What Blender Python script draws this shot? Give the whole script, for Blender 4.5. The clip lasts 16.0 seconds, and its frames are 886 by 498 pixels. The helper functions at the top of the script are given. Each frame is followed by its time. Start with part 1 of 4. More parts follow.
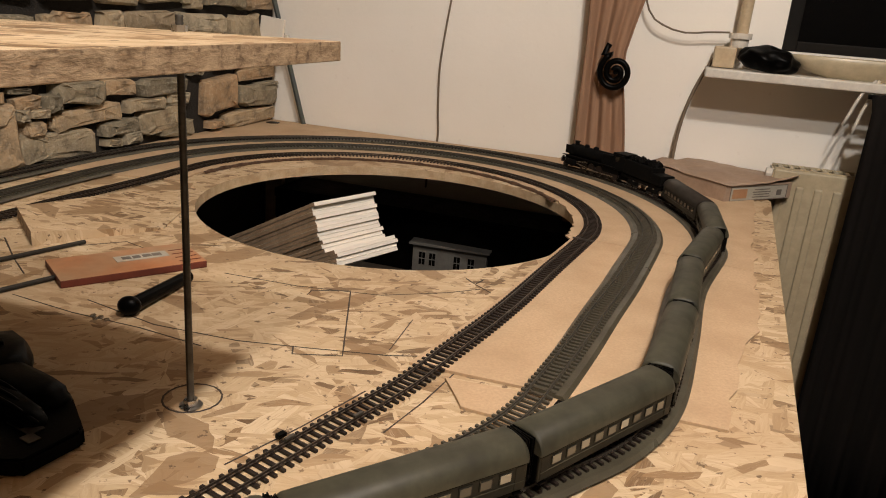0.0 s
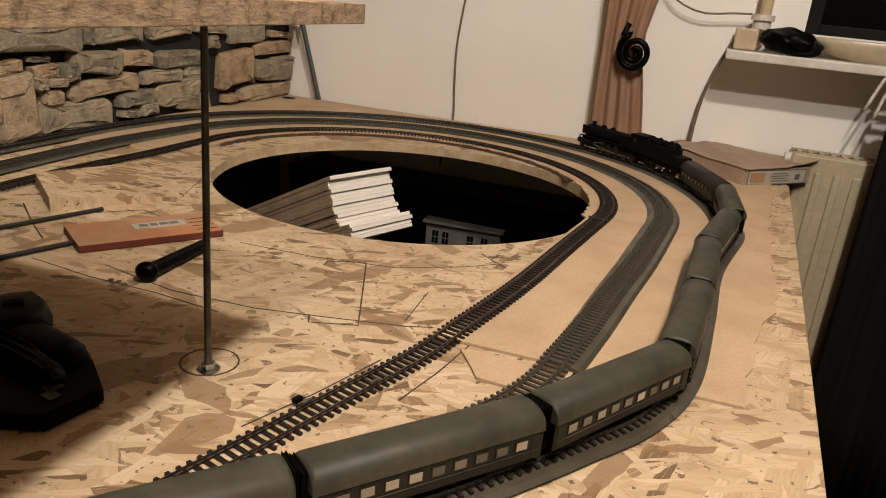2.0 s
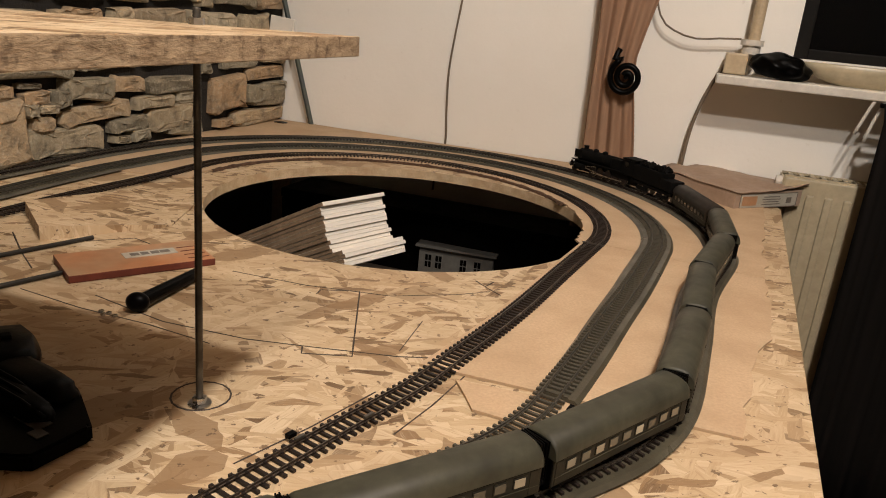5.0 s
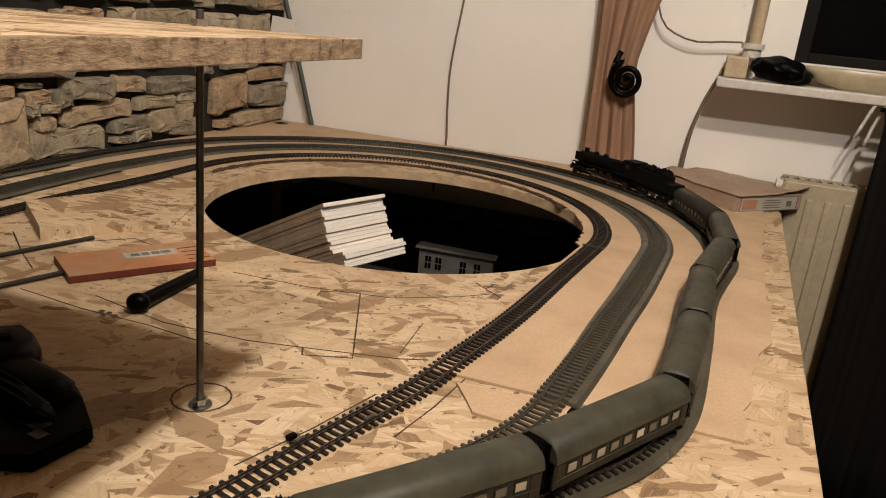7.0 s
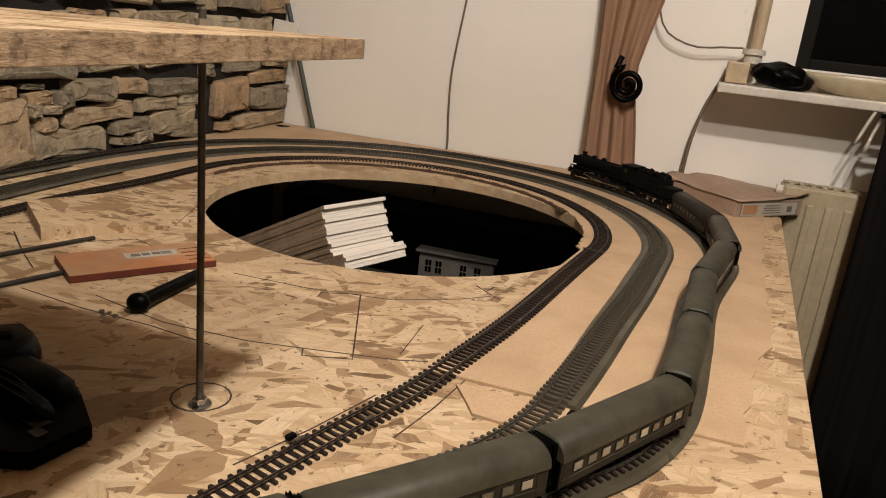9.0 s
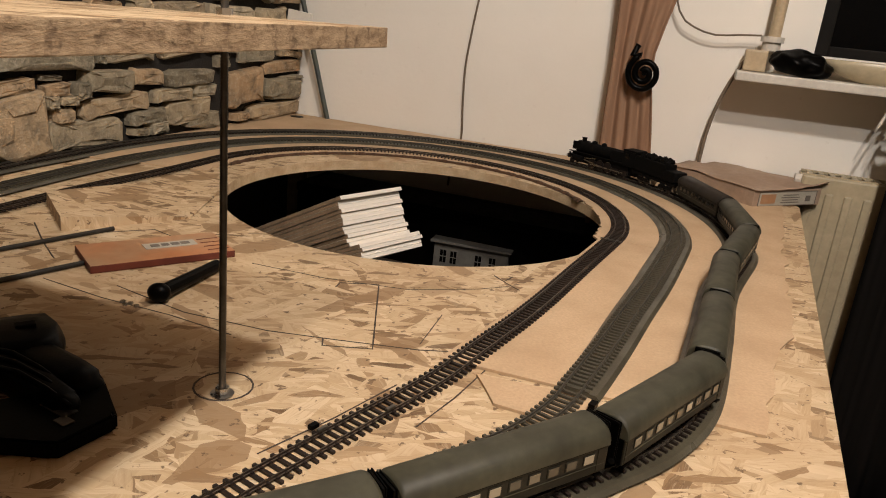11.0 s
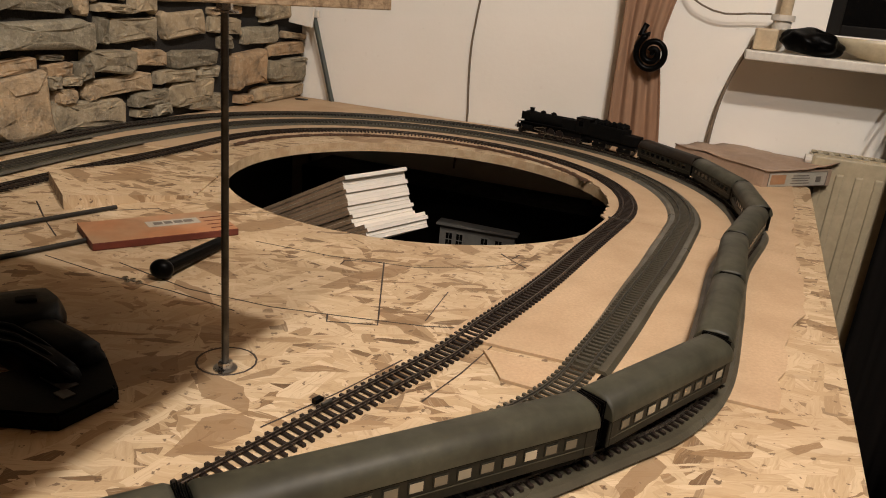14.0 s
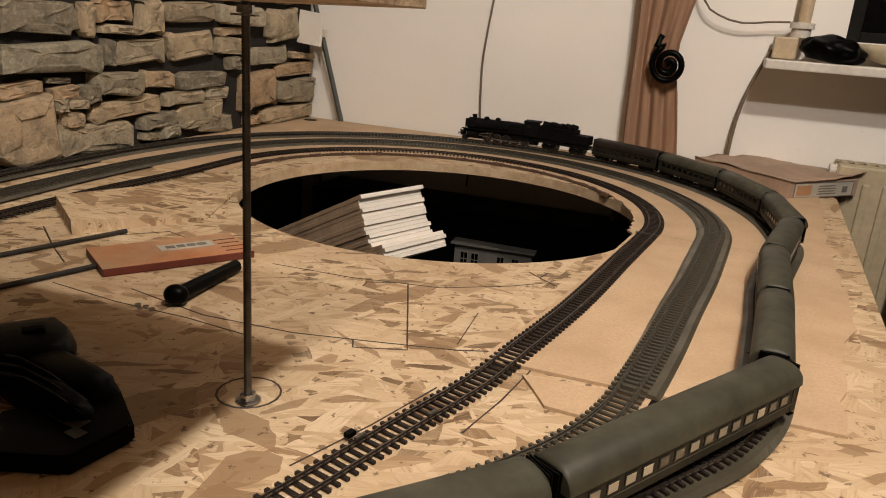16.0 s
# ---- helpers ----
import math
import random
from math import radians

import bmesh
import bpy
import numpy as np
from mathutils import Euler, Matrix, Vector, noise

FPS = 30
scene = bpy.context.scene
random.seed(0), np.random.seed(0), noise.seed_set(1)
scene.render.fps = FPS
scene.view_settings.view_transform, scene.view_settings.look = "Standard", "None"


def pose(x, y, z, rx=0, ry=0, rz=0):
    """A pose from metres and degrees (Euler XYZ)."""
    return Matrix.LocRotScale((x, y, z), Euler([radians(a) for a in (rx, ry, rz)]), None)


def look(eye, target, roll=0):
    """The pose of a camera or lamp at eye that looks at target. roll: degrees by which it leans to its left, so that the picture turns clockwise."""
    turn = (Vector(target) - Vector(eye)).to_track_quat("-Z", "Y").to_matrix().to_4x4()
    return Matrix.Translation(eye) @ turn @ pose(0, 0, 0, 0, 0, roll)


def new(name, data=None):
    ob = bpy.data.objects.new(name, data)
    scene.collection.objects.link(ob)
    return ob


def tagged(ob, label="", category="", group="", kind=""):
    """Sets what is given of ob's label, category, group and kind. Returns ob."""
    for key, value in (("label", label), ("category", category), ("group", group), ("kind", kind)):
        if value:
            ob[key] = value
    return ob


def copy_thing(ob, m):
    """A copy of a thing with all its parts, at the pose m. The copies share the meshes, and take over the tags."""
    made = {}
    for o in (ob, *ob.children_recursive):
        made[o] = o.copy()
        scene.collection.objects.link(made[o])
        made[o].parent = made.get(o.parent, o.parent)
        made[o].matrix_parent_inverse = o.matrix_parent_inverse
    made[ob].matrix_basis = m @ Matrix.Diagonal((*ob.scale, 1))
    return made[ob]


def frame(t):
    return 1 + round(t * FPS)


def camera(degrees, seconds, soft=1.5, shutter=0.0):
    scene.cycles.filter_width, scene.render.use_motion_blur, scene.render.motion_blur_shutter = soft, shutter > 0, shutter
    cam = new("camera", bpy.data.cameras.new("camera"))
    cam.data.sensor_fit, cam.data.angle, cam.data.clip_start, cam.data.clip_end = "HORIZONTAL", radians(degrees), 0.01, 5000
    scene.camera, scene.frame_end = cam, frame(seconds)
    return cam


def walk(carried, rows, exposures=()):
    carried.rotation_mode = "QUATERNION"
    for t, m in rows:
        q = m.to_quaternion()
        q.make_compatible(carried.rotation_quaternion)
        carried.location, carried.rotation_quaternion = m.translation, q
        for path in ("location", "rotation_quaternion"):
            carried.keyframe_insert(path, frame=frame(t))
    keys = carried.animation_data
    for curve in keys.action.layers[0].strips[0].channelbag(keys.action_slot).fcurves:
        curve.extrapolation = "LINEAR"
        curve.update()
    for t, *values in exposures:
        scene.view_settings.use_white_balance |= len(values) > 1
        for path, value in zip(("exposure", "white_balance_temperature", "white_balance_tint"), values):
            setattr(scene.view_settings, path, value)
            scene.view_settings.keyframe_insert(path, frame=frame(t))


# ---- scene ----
cam = camera(62.1, 16.0, soft=1.0)
PATH = [
    (0, (0.03, -0.046, 0.324), (0.073, 1.858, -0.288), 4.7),
    (0.5, (0.03, -0.046, 0.324), (0.053, 1.855, -0.297), 4.7),
    (1, (0.027, -0.046, 0.32), (0.041, 1.851, -0.311), 4.9),
    (1.5, (0.026, -0.052, 0.318), (0.011, 1.842, -0.321), 4.7),
    (2, (0.024, -0.048, 0.312), (0.043, 1.841, -0.345), 5.7),
    (2.5, (0.021, -0.049, 0.311), (0.028, 1.843, -0.338), 5.9),
    (3, (0.019, -0.051, 0.311), (-0.002, 1.839, -0.343), 5.5),
    (3.5, (0.016, -0.049, 0.311), (0.0, 1.841, -0.343), 6.0),
    (4, (0.021, -0.04, 0.315), (0.045, 1.859, -0.313), 5.7),
    (6.5, (0.021, -0.041, 0.319), (0.061, 1.868, -0.276), 5.6),
    (7, (0.019, -0.04, 0.319), (0.056, 1.868, -0.28), 5.9),
    (7.5, (0.021, -0.039, 0.32), (0.065, 1.874, -0.263), 5.8),
    (8, (0.02, -0.042, 0.318), (0.062, 1.869, -0.271), 6.2),
    (8.2, (0.018, -0.043, 0.316), (0.057, 1.869, -0.269), 6.4),
    (10.3, (0.021, -0.038, 0.316), (0.049, 1.868, -0.288), 5.9),
    (10.5, (0.015, -0.039, 0.312), (0.046, 1.864, -0.303), 6.2),
    (11, (0.011, -0.04, 0.314), (0.018, 1.864, -0.3), 5.9),
    (11.5, (0.013, -0.04, 0.312), (0.025, 1.861, -0.311), 5.8),
    (12, (0.012, -0.039, 0.309), (0.02, 1.858, -0.324), 6.0),
    (12.5, (0.012, -0.039, 0.308), (0.025, 1.857, -0.328), 6.0),
    (13, (0.011, -0.038, 0.306), (0.029, 1.857, -0.333), 6.4),
    (13.5, (0.011, -0.039, 0.304), (0.025, 1.855, -0.339), 6.0),
    (14, (0.012, -0.033, 0.298), (0.007, 1.86, -0.347), 5.7),
    (14.5, (0.007, -0.024, 0.292), (-0.005, 1.868, -0.355), 5.5),
    (15, (0.0, -0.015, 0.29), (-0.025, 1.878, -0.357), 5.0),
    (15.5, (-0.007, -0.005, 0.287), (-0.052, 1.894, -0.339), 4.2),
    (16, (-0.012, 0.005, 0.281), (-0.035, 1.915, -0.312), 4.4),
]
walk(cam, [(t, look(eye, target, roll)) for t, eye, target, roll in PATH])

# ---- light: warm bulbs under the ceiling, behind the camera ----
world = bpy.data.worlds.new("night")
scene.world = world
world.use_nodes = True
world.node_tree.nodes["Background"].inputs[0].default_value = (1.0, 0.72, 0.45, 1)
world.node_tree.nodes["Background"].inputs[1].default_value = 0.001
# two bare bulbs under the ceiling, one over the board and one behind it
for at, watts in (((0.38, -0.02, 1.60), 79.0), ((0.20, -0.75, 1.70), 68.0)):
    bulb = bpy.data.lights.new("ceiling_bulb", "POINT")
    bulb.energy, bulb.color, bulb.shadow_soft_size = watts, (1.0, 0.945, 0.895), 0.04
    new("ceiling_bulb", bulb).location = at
scene.view_settings.exposure = 0.0

# ---- materials ----


class Mat:
    """A node material with a Principled shader."""

    def __init__(self, name, colour=(0.5, 0.5, 0.5), rough=0.6, metal=0.0):
        self.m = bpy.data.materials.new(name)
        self.m.use_nodes = True
        self.t = self.m.node_tree
        self.b = self.t.nodes["Principled BSDF"]
        self.set("Base Color", (*colour, 1)), self.set("Roughness", rough), self.set("Metallic", metal)
        self.co = self.add("ShaderNodeTexCoord").outputs["Object"]

    def add(self, kind, **inputs):
        n = self.t.nodes.new(kind)
        for k, v in inputs.items():
            self.feed(n.inputs[k.replace("_", " ")], v)
        return n

    def feed(self, socket, v):
        if isinstance(v, bpy.types.NodeSocket):
            self.t.links.new(v, socket)
        else:
            socket.default_value = v

    def set(self, name, v):
        self.feed(self.b.inputs[name], v)

    def mapped(self, scale=(1, 1, 1), rz=0.0, loc=(0, 0, 0)):
        turn = self.add("ShaderNodeMapping", Vector=self.co)
        turn.inputs["Rotation"].default_value[2] = radians(rz)
        n = self.add("ShaderNodeMapping", Vector=turn.outputs[0])
        n.inputs["Scale"].default_value, n.inputs["Location"].default_value = scale, loc
        return n.outputs[0]

    def noise(self, scale, detail=4.0, rough=0.6, vec=None, out=0):
        return self.add("ShaderNodeTexNoise", Vector=vec or self.co, Scale=scale, Detail=detail, Roughness=rough).outputs[out]

    def voronoi(self, vec, scale, feature="F1", out=1):
        n = self.add("ShaderNodeTexVoronoi", Vector=vec, Scale=scale)
        n.feature = feature
        return n.outputs[out]

    def ramp(self, fac, *stops):
        n = self.add("ShaderNodeValToRGB", Fac=fac)
        e = n.color_ramp.elements
        while len(e) < len(stops):
            e.new(0.5)
        for k, (p, c) in zip(e, stops):
            k.position, k.color = p, (*((c, c, c) if isinstance(c, (int, float)) else c), 1)
        return n.outputs[0]

    def mix(self, fac, a, b, how="MIX"):
        n = self.add("ShaderNodeMix")
        n.data_type, n.blend_type = "RGBA", how
        self.feed(n.inputs[0], fac)
        for k, v in ((6, a), (7, b)):
            self.feed(n.inputs[k], (*v, 1) if isinstance(v, tuple) else v)
        return n.outputs[2]

    def rand(self):
        return self.add("ShaderNodeObjectInfo").outputs["Random"]

    def bump(self, height, strength=0.4, distance=0.001):
        self.set("Normal", self.add("ShaderNodeBump", Height=height, Strength=strength, Distance=distance).outputs[0])


def speckled(name, a, b, scale, rough=0.6, metal=0.0, bump=0.2, distance=0.0006, fine=None, r2=None, sheen=None):
    """Two tones mixed by broad noise, with a finer grain and relief."""
    m = Mat(name, a, rough, metal)
    broad, grain = m.noise(scale, 3), m.noise(fine or scale * 9, 4)
    col = m.mix(m.ramp(broad, (0.35, 0.0), (0.65, 1.0)), a, b)
    col = m.mix(m.ramp(grain, (0.3, 0.0), (0.7, 0.45)), col, tuple(0.62 * (p + q) / 2 for p, q in zip(a, b)))
    m.set("Base Color", col)
    m.set("Roughness", m.ramp(broad, (0.3, max(0.02, rough - 0.08)), (0.7, min(1, (r2 or rough + 0.08)))))
    m.bump(grain, bump, distance)
    if sheen is not None:
        m.set("Specular IOR Level", sheen)
    return m.m


def osb_material():
    """Pressed wood strands of several tones that lie in all directions."""
    m = Mat("osb", rough=0.6)
    keep = m.co
    for scale, amount in ((16, 0.014), (70, 0.0035)):
        sc = m.add("ShaderNodeVectorMath")
        sc.operation = "SCALE"
        m.feed(sc.inputs[0], m.noise(scale, 2, out=1, vec=keep))
        sc.inputs["Scale"].default_value = amount
        wob = m.add("ShaderNodeVectorMath")
        wob.operation = "ADD"
        m.feed(wob.inputs[0], m.co), m.feed(wob.inputs[1], sc.outputs[0])
        m.co = wob.outputs[0]
    tones = ((0.0, (0.13, 0.072, 0.032)), (0.09, (0.27, 0.165, 0.080)), (0.20, (0.47, 0.335, 0.192)), (0.5, (0.53, 0.392, 0.235)), (1.0, (0.62, 0.485, 0.315)))
    col, height = None, None
    for k, (angle, sx, sy, seed) in enumerate(((12, 8, 24, 2.2), (5, 13, 48, 0.0), (-32, 18, 66, 3.1), (68, 16, 58, 7.7), (24, 24, 95, 11.3), (-60, 20, 84, 5.2), (-8, 30, 130, 9.1))):
        vec = m.mapped((sx, sy, 9), angle, (seed, seed, 0))
        grey = m.add("ShaderNodeSeparateColor", Color=m.voronoi(vec, 1.0)).outputs
        streak = m.noise(1.0, 4, 0.65, vec=m.mapped((sx * 1.6, sy * 6, 20), angle, (seed, 0, 0)))
        tone = m.ramp(grey[0], *tones)
        tone = m.mix(m.ramp(streak, (0.32, 0.5), (0.48, 0.0)), tone, (0.33, 0.205, 0.105))
        tone = m.mix(m.ramp(streak, (0.55, 0.0), (0.72, 0.45)), tone, (0.70, 0.57, 0.395))
        if col is None:
            col, height = tone, grey[1]
        else:
            mask = m.ramp(grey[2], (0.66, 0.0), (0.72, 1.0))
            col, height = m.mix(mask, col, tone), m.mix(mask, height, grey[1])
    for angle, sx, sy, seed in ((-52, 15, 38, 4.4), (40, 17, 46, 8.8)):
        big = m.add("ShaderNodeSeparateColor", Color=m.voronoi(m.mapped((sx, sy, 9), angle, (seed, seed, 0)), 1.0)).outputs
        col = m.mix(m.ramp(big[0], (0.925, 0.0), (0.945, 0.8)), col, (0.25, 0.15, 0.072))
    col = m.mix(m.ramp(m.noise(95, 3, vec=keep), (0.63, 0.0), (0.67, 0.85)), col, (0.11, 0.06, 0.028))
    col = m.mix(m.ramp(m.noise(4.5, 3, vec=keep), (0.48, 0.0), (0.66, 0.5)), col, (0.36, 0.225, 0.115))
    m.set("Base Color", col)
    m.bump(m.mix(0.35, height, m.noise(160, 4, vec=keep)), 0.5, 0.0012)
    return m.m


def osb_edge_material():
    """The sawn edge: thin dark and pale layers."""
    m = Mat("osb_edge", rough=0.8)
    lay = m.noise(1.0, 5, 0.7, vec=m.mapped((70, 70, 190)))
    col = m.mix(m.ramp(lay, (0.36, 0.0), (0.62, 1.0)), (0.19, 0.12, 0.064), (0.42, 0.30, 0.18))
    m.set("Base Color", m.mix(m.ramp(m.noise(110, 3), (0.56, 0.0), (0.66, 0.75)), col, (0.10, 0.058, 0.03)))
    m.bump(lay, 0.8, 0.0015)
    return m.m


def stone_material():
    m = Mat("wall_stone", rough=0.85)
    r = m.rand()
    tone = m.ramp(r, (0.0, (0.16, 0.135, 0.09)), (0.25, (0.30, 0.25, 0.165)), (0.5, (0.46, 0.36, 0.225)), (0.72, (0.45, 0.295, 0.16)), (0.85, (0.27, 0.235, 0.16)), (1.0, (0.56, 0.47, 0.325)))
    blot = m.noise(22, 5, 0.65)
    fine = m.noise(120, 5, 0.7)
    col = m.mix(m.ramp(blot, (0.36, 0.65), (0.54, 0.0)), tone, (0.115, 0.092, 0.06))
    col = m.mix(m.ramp(fine, (0.5, 0.0), (0.75, 0.45)), col, (0.68, 0.60, 0.47))
    m.set("Base Color", col)
    m.bump(m.mix(0.4, m.noise(45, 6, 0.7), fine), 1.0, 0.009)
    return m.m


def cloth_material(name, a, b):
    m = Mat(name, a, 0.9)
    # upright streaks put the light and shade of folds into the colour
    fold_shade = m.noise(1.0, 3, vec=m.mapped((60, 60, 3)))
    weave = m.noise(900, 2)
    m.set("Base Color", m.mix(m.ramp(fold_shade, (0.35, 0.0), (0.65, 1.0)), a, b))
    m.bump(weave, 0.3, 0.0004)
    m.set("Specular IOR Level", 0.1)
    return m.m


def plaster_material():
    m = Mat("plaster", rough=0.9)
    col = m.mix(m.ramp(m.noise(2.2, 4), (0.4, 0.0), (0.7, 0.35)), (0.86, 0.815, 0.735), (0.75, 0.69, 0.595))
    col = m.mix(m.ramp(m.noise(40, 3), (0.66, 0.0), (0.75, 0.25)), col, (0.55, 0.48, 0.39))
    m.set("Base Color", col)
    m.bump(m.noise(70, 5), 0.3, 0.002)
    return m.m


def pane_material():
    """Small coach windows: the light some of them catch is put into their colours."""
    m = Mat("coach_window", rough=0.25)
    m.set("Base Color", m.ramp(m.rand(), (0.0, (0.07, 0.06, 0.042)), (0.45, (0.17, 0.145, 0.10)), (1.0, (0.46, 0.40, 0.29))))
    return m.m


OSB, OSB_EDGE, STONE, PLASTER = osb_material(), osb_edge_material(), stone_material(), plaster_material()
FIBRE = speckled("fibreboard", (0.585, 0.415, 0.255), (0.485, 0.335, 0.198), 9, 0.7, fine=300, bump=0.35)
FIBRE_EDGE = speckled("raw_board_edge", (0.66, 0.50, 0.31), (0.50, 0.34, 0.19), 40, 0.8, bump=0.8, distance=0.002)
MORTAR = speckled("dark_mortar", (0.014, 0.011, 0.008), (0.022, 0.017, 0.012), 30, 0.95, bump=0.8, distance=0.004)
SLEEPER = speckled("sleeper_plastic", (0.014, 0.009, 0.007), (0.022, 0.014, 0.010), 60, 0.5, sheen=0.3)
SLEEPER_GREY = speckled("dusty_sleeper", (0.055, 0.046, 0.031), (0.08, 0.068, 0.047), 60, 0.6, sheen=0.3)
RAIL = speckled("dull_rail", (0.075, 0.052, 0.038), (0.05, 0.036, 0.027), 50, 0.45, 0.6)
RAIL_DULL = speckled("dusty_rail", (0.07, 0.06, 0.045), (0.05, 0.043, 0.032), 50, 0.5, 0.3)
RAIL_TOP = speckled("rail_head", (0.22, 0.18, 0.145), (0.14, 0.11, 0.09), 50, 0.3, 0.9)
BED = speckled("grey_track_bed", (0.085, 0.075, 0.050), (0.050, 0.043, 0.028), 18, 0.34, fine=350, bump=0.3)
# olive side paint, darkened to put the shade of the coach sides into it
COACH = speckled("olive_paint_with_shade", (0.018, 0.0165, 0.010), (0.010, 0.0095, 0.006), 25, 0.5, sheen=0.25)
ROOF = speckled("olive_grey_roof", (0.068, 0.064, 0.042), (0.030, 0.028, 0.018), 22, 0.5, fine=200, sheen=0.3)
# dark brown roof; part of its darkness is shade put into the colour
ROOF_DARK = speckled("shaded_brown_roof", (0.022, 0.015, 0.010), (0.012, 0.009, 0.006), 22, 0.5, fine=200, sheen=0.25)
PANE = pane_material()
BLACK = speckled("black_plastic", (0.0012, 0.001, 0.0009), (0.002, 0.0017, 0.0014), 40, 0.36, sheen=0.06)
MATT_BLACK = speckled("matt_black_model_paint", (0.004, 0.0038, 0.0035), (0.006, 0.0055, 0.005), 60, 0.6, sheen=0.06)
STEEL = speckled("bright_steel", (0.55, 0.52, 0.48), (0.45, 0.42, 0.38), 60, 0.28, 1.0)
ZINC = speckled("zinc_rod", (0.17, 0.155, 0.135), (0.10, 0.092, 0.08), 60, 0.45, 0.8)
ROD = speckled("loose_dark_rod", (0.045, 0.040, 0.033), (0.028, 0.025, 0.020), 60, 0.5, 0.5)
RED = speckled("red_wheel", (0.009, 0.004, 0.003), (0.006, 0.003, 0.0025), 60, 0.5)
CURTAIN = cloth_material("brown_curtain", (0.33, 0.20, 0.125), (0.27, 0.155, 0.095))
# black of the sheet that stands in for shade at the radiator
SHADE_BLACK = cloth_material("shade_black", (0.006, 0.005, 0.004), (0.009, 0.007, 0.006))
SILL = speckled("white_sill_paint", (0.72, 0.67, 0.58), (0.62, 0.56, 0.47), 12, 0.5)
ENAMEL = speckled("radiator_enamel", (0.50, 0.42, 0.28), (0.42, 0.345, 0.22), 8, 0.4)
PIPE = speckled("yellowed_plastic", (0.55, 0.43, 0.27), (0.48, 0.36, 0.22), 20, 0.5)
CABLE = speckled("beige_cable", (0.20, 0.145, 0.095), (0.15, 0.11, 0.07), 40, 0.6)
FRAME = speckled("blackish_window_paint", (0.010, 0.008, 0.006), (0.007, 0.006, 0.005), 20, 0.6, sheen=0.1)
TORN = speckled("torn_fibre_with_shade", (0.10, 0.048, 0.022), (0.055, 0.028, 0.014), 120, 0.9, bump=0.8)
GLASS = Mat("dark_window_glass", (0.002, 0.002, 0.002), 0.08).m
CARD = speckled("carton", (0.42, 0.30, 0.215), (0.34, 0.235, 0.16), 14, 0.75)
CARD_LIGHT = speckled("carton_label", (0.50, 0.45, 0.37), (0.40, 0.38, 0.31), 30, 0.6)
INK = speckled("grey_print", (0.14, 0.12, 0.10), (0.18, 0.15, 0.12), 60, 0.7)
ORANGE = speckled("orange_card", (0.40, 0.255, 0.145), (0.50, 0.20, 0.082), 9, 0.5)
ORANGE_EDGE = speckled("dark_red_card", (0.16, 0.03, 0.015), (0.12, 0.025, 0.012), 14, 0.6)
WHITE = speckled("white_panel", (0.86, 0.81, 0.72), (0.82, 0.76, 0.66), 14, 0.6, fine=1500)
WHITE_EDGE = speckled("raw_panel_edge", (0.40, 0.28, 0.175), (0.27, 0.18, 0.105), 60, 0.8)
MODEL_WALL = speckled("model_house_wall", (0.15, 0.14, 0.12), (0.11, 0.10, 0.085), 30, 0.7)
PENCIL = speckled("pencil_line", (0.045, 0.03, 0.02), (0.06, 0.04, 0.028), 80, 0.7)
TIMBER = speckled("leg_timber", (0.35, 0.23, 0.13), (0.28, 0.18, 0.10), 12, 0.7)
# near-black floor tone: the shade around the table is put into it
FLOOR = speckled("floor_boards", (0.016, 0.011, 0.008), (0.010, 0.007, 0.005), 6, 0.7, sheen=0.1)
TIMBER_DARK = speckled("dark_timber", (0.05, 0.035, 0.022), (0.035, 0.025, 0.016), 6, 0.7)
GREEN = speckled("grey_green_strip", (0.10, 0.11, 0.085), (0.07, 0.08, 0.085), 30, 0.5)

# ---- building helpers ----


def part(name, bm, material, parent=None, label="", smooth=False):
    me = bpy.data.meshes.new(name)
    bm.to_mesh(me)
    bm.free()
    for mt in material if isinstance(material, (list, tuple)) else (material,):
        me.materials.append(mt)
    if smooth:
        me.shade_smooth()
    ob = new(name, me)
    if parent:
        ob.parent = parent
    if label:
        tagged(ob, label)
    return ob


def same(name, mesh, parent, m):
    ob = new(name, mesh)
    ob.parent = parent
    ob.matrix_local = m
    return ob


def thing(name, label, category, m=None, group="", kind=""):
    ob = tagged(new(name), label, category, group, kind)
    if m is not None:
        ob.matrix_basis = m
    return ob


def box(bm, size, at=(0, 0, 0), rot=None, bevel=0.0, mat=0):
    m = Matrix.Translation(at) @ (rot or Matrix()) @ Matrix.Diagonal((*size, 1))
    vs = bmesh.ops.create_cube(bm, size=1, matrix=m)["verts"]
    if bevel:
        es = list({e for v in vs for e in v.link_edges})
        fs = bmesh.ops.bevel(bm, geom=es, offset=bevel, segments=2, affect="EDGES", profile=0.6)["faces"]
        vs = list({v for f in fs for v in f.verts})
    if mat:
        for f in {f for v in vs for f in v.link_faces}:
            f.material_index = mat
    return bm


def rod(bm, a, b, r, r2=None, n=10):
    a, b = Vector(a), Vector(b)
    m = Matrix.Translation((a + b) / 2) @ (b - a).to_track_quat("Z", "Y").to_matrix().to_4x4()
    bmesh.ops.create_cone(bm, cap_ends=True, segments=n, radius1=r, radius2=r if r2 is None else r2, depth=(b - a).length, matrix=m)
    return bm


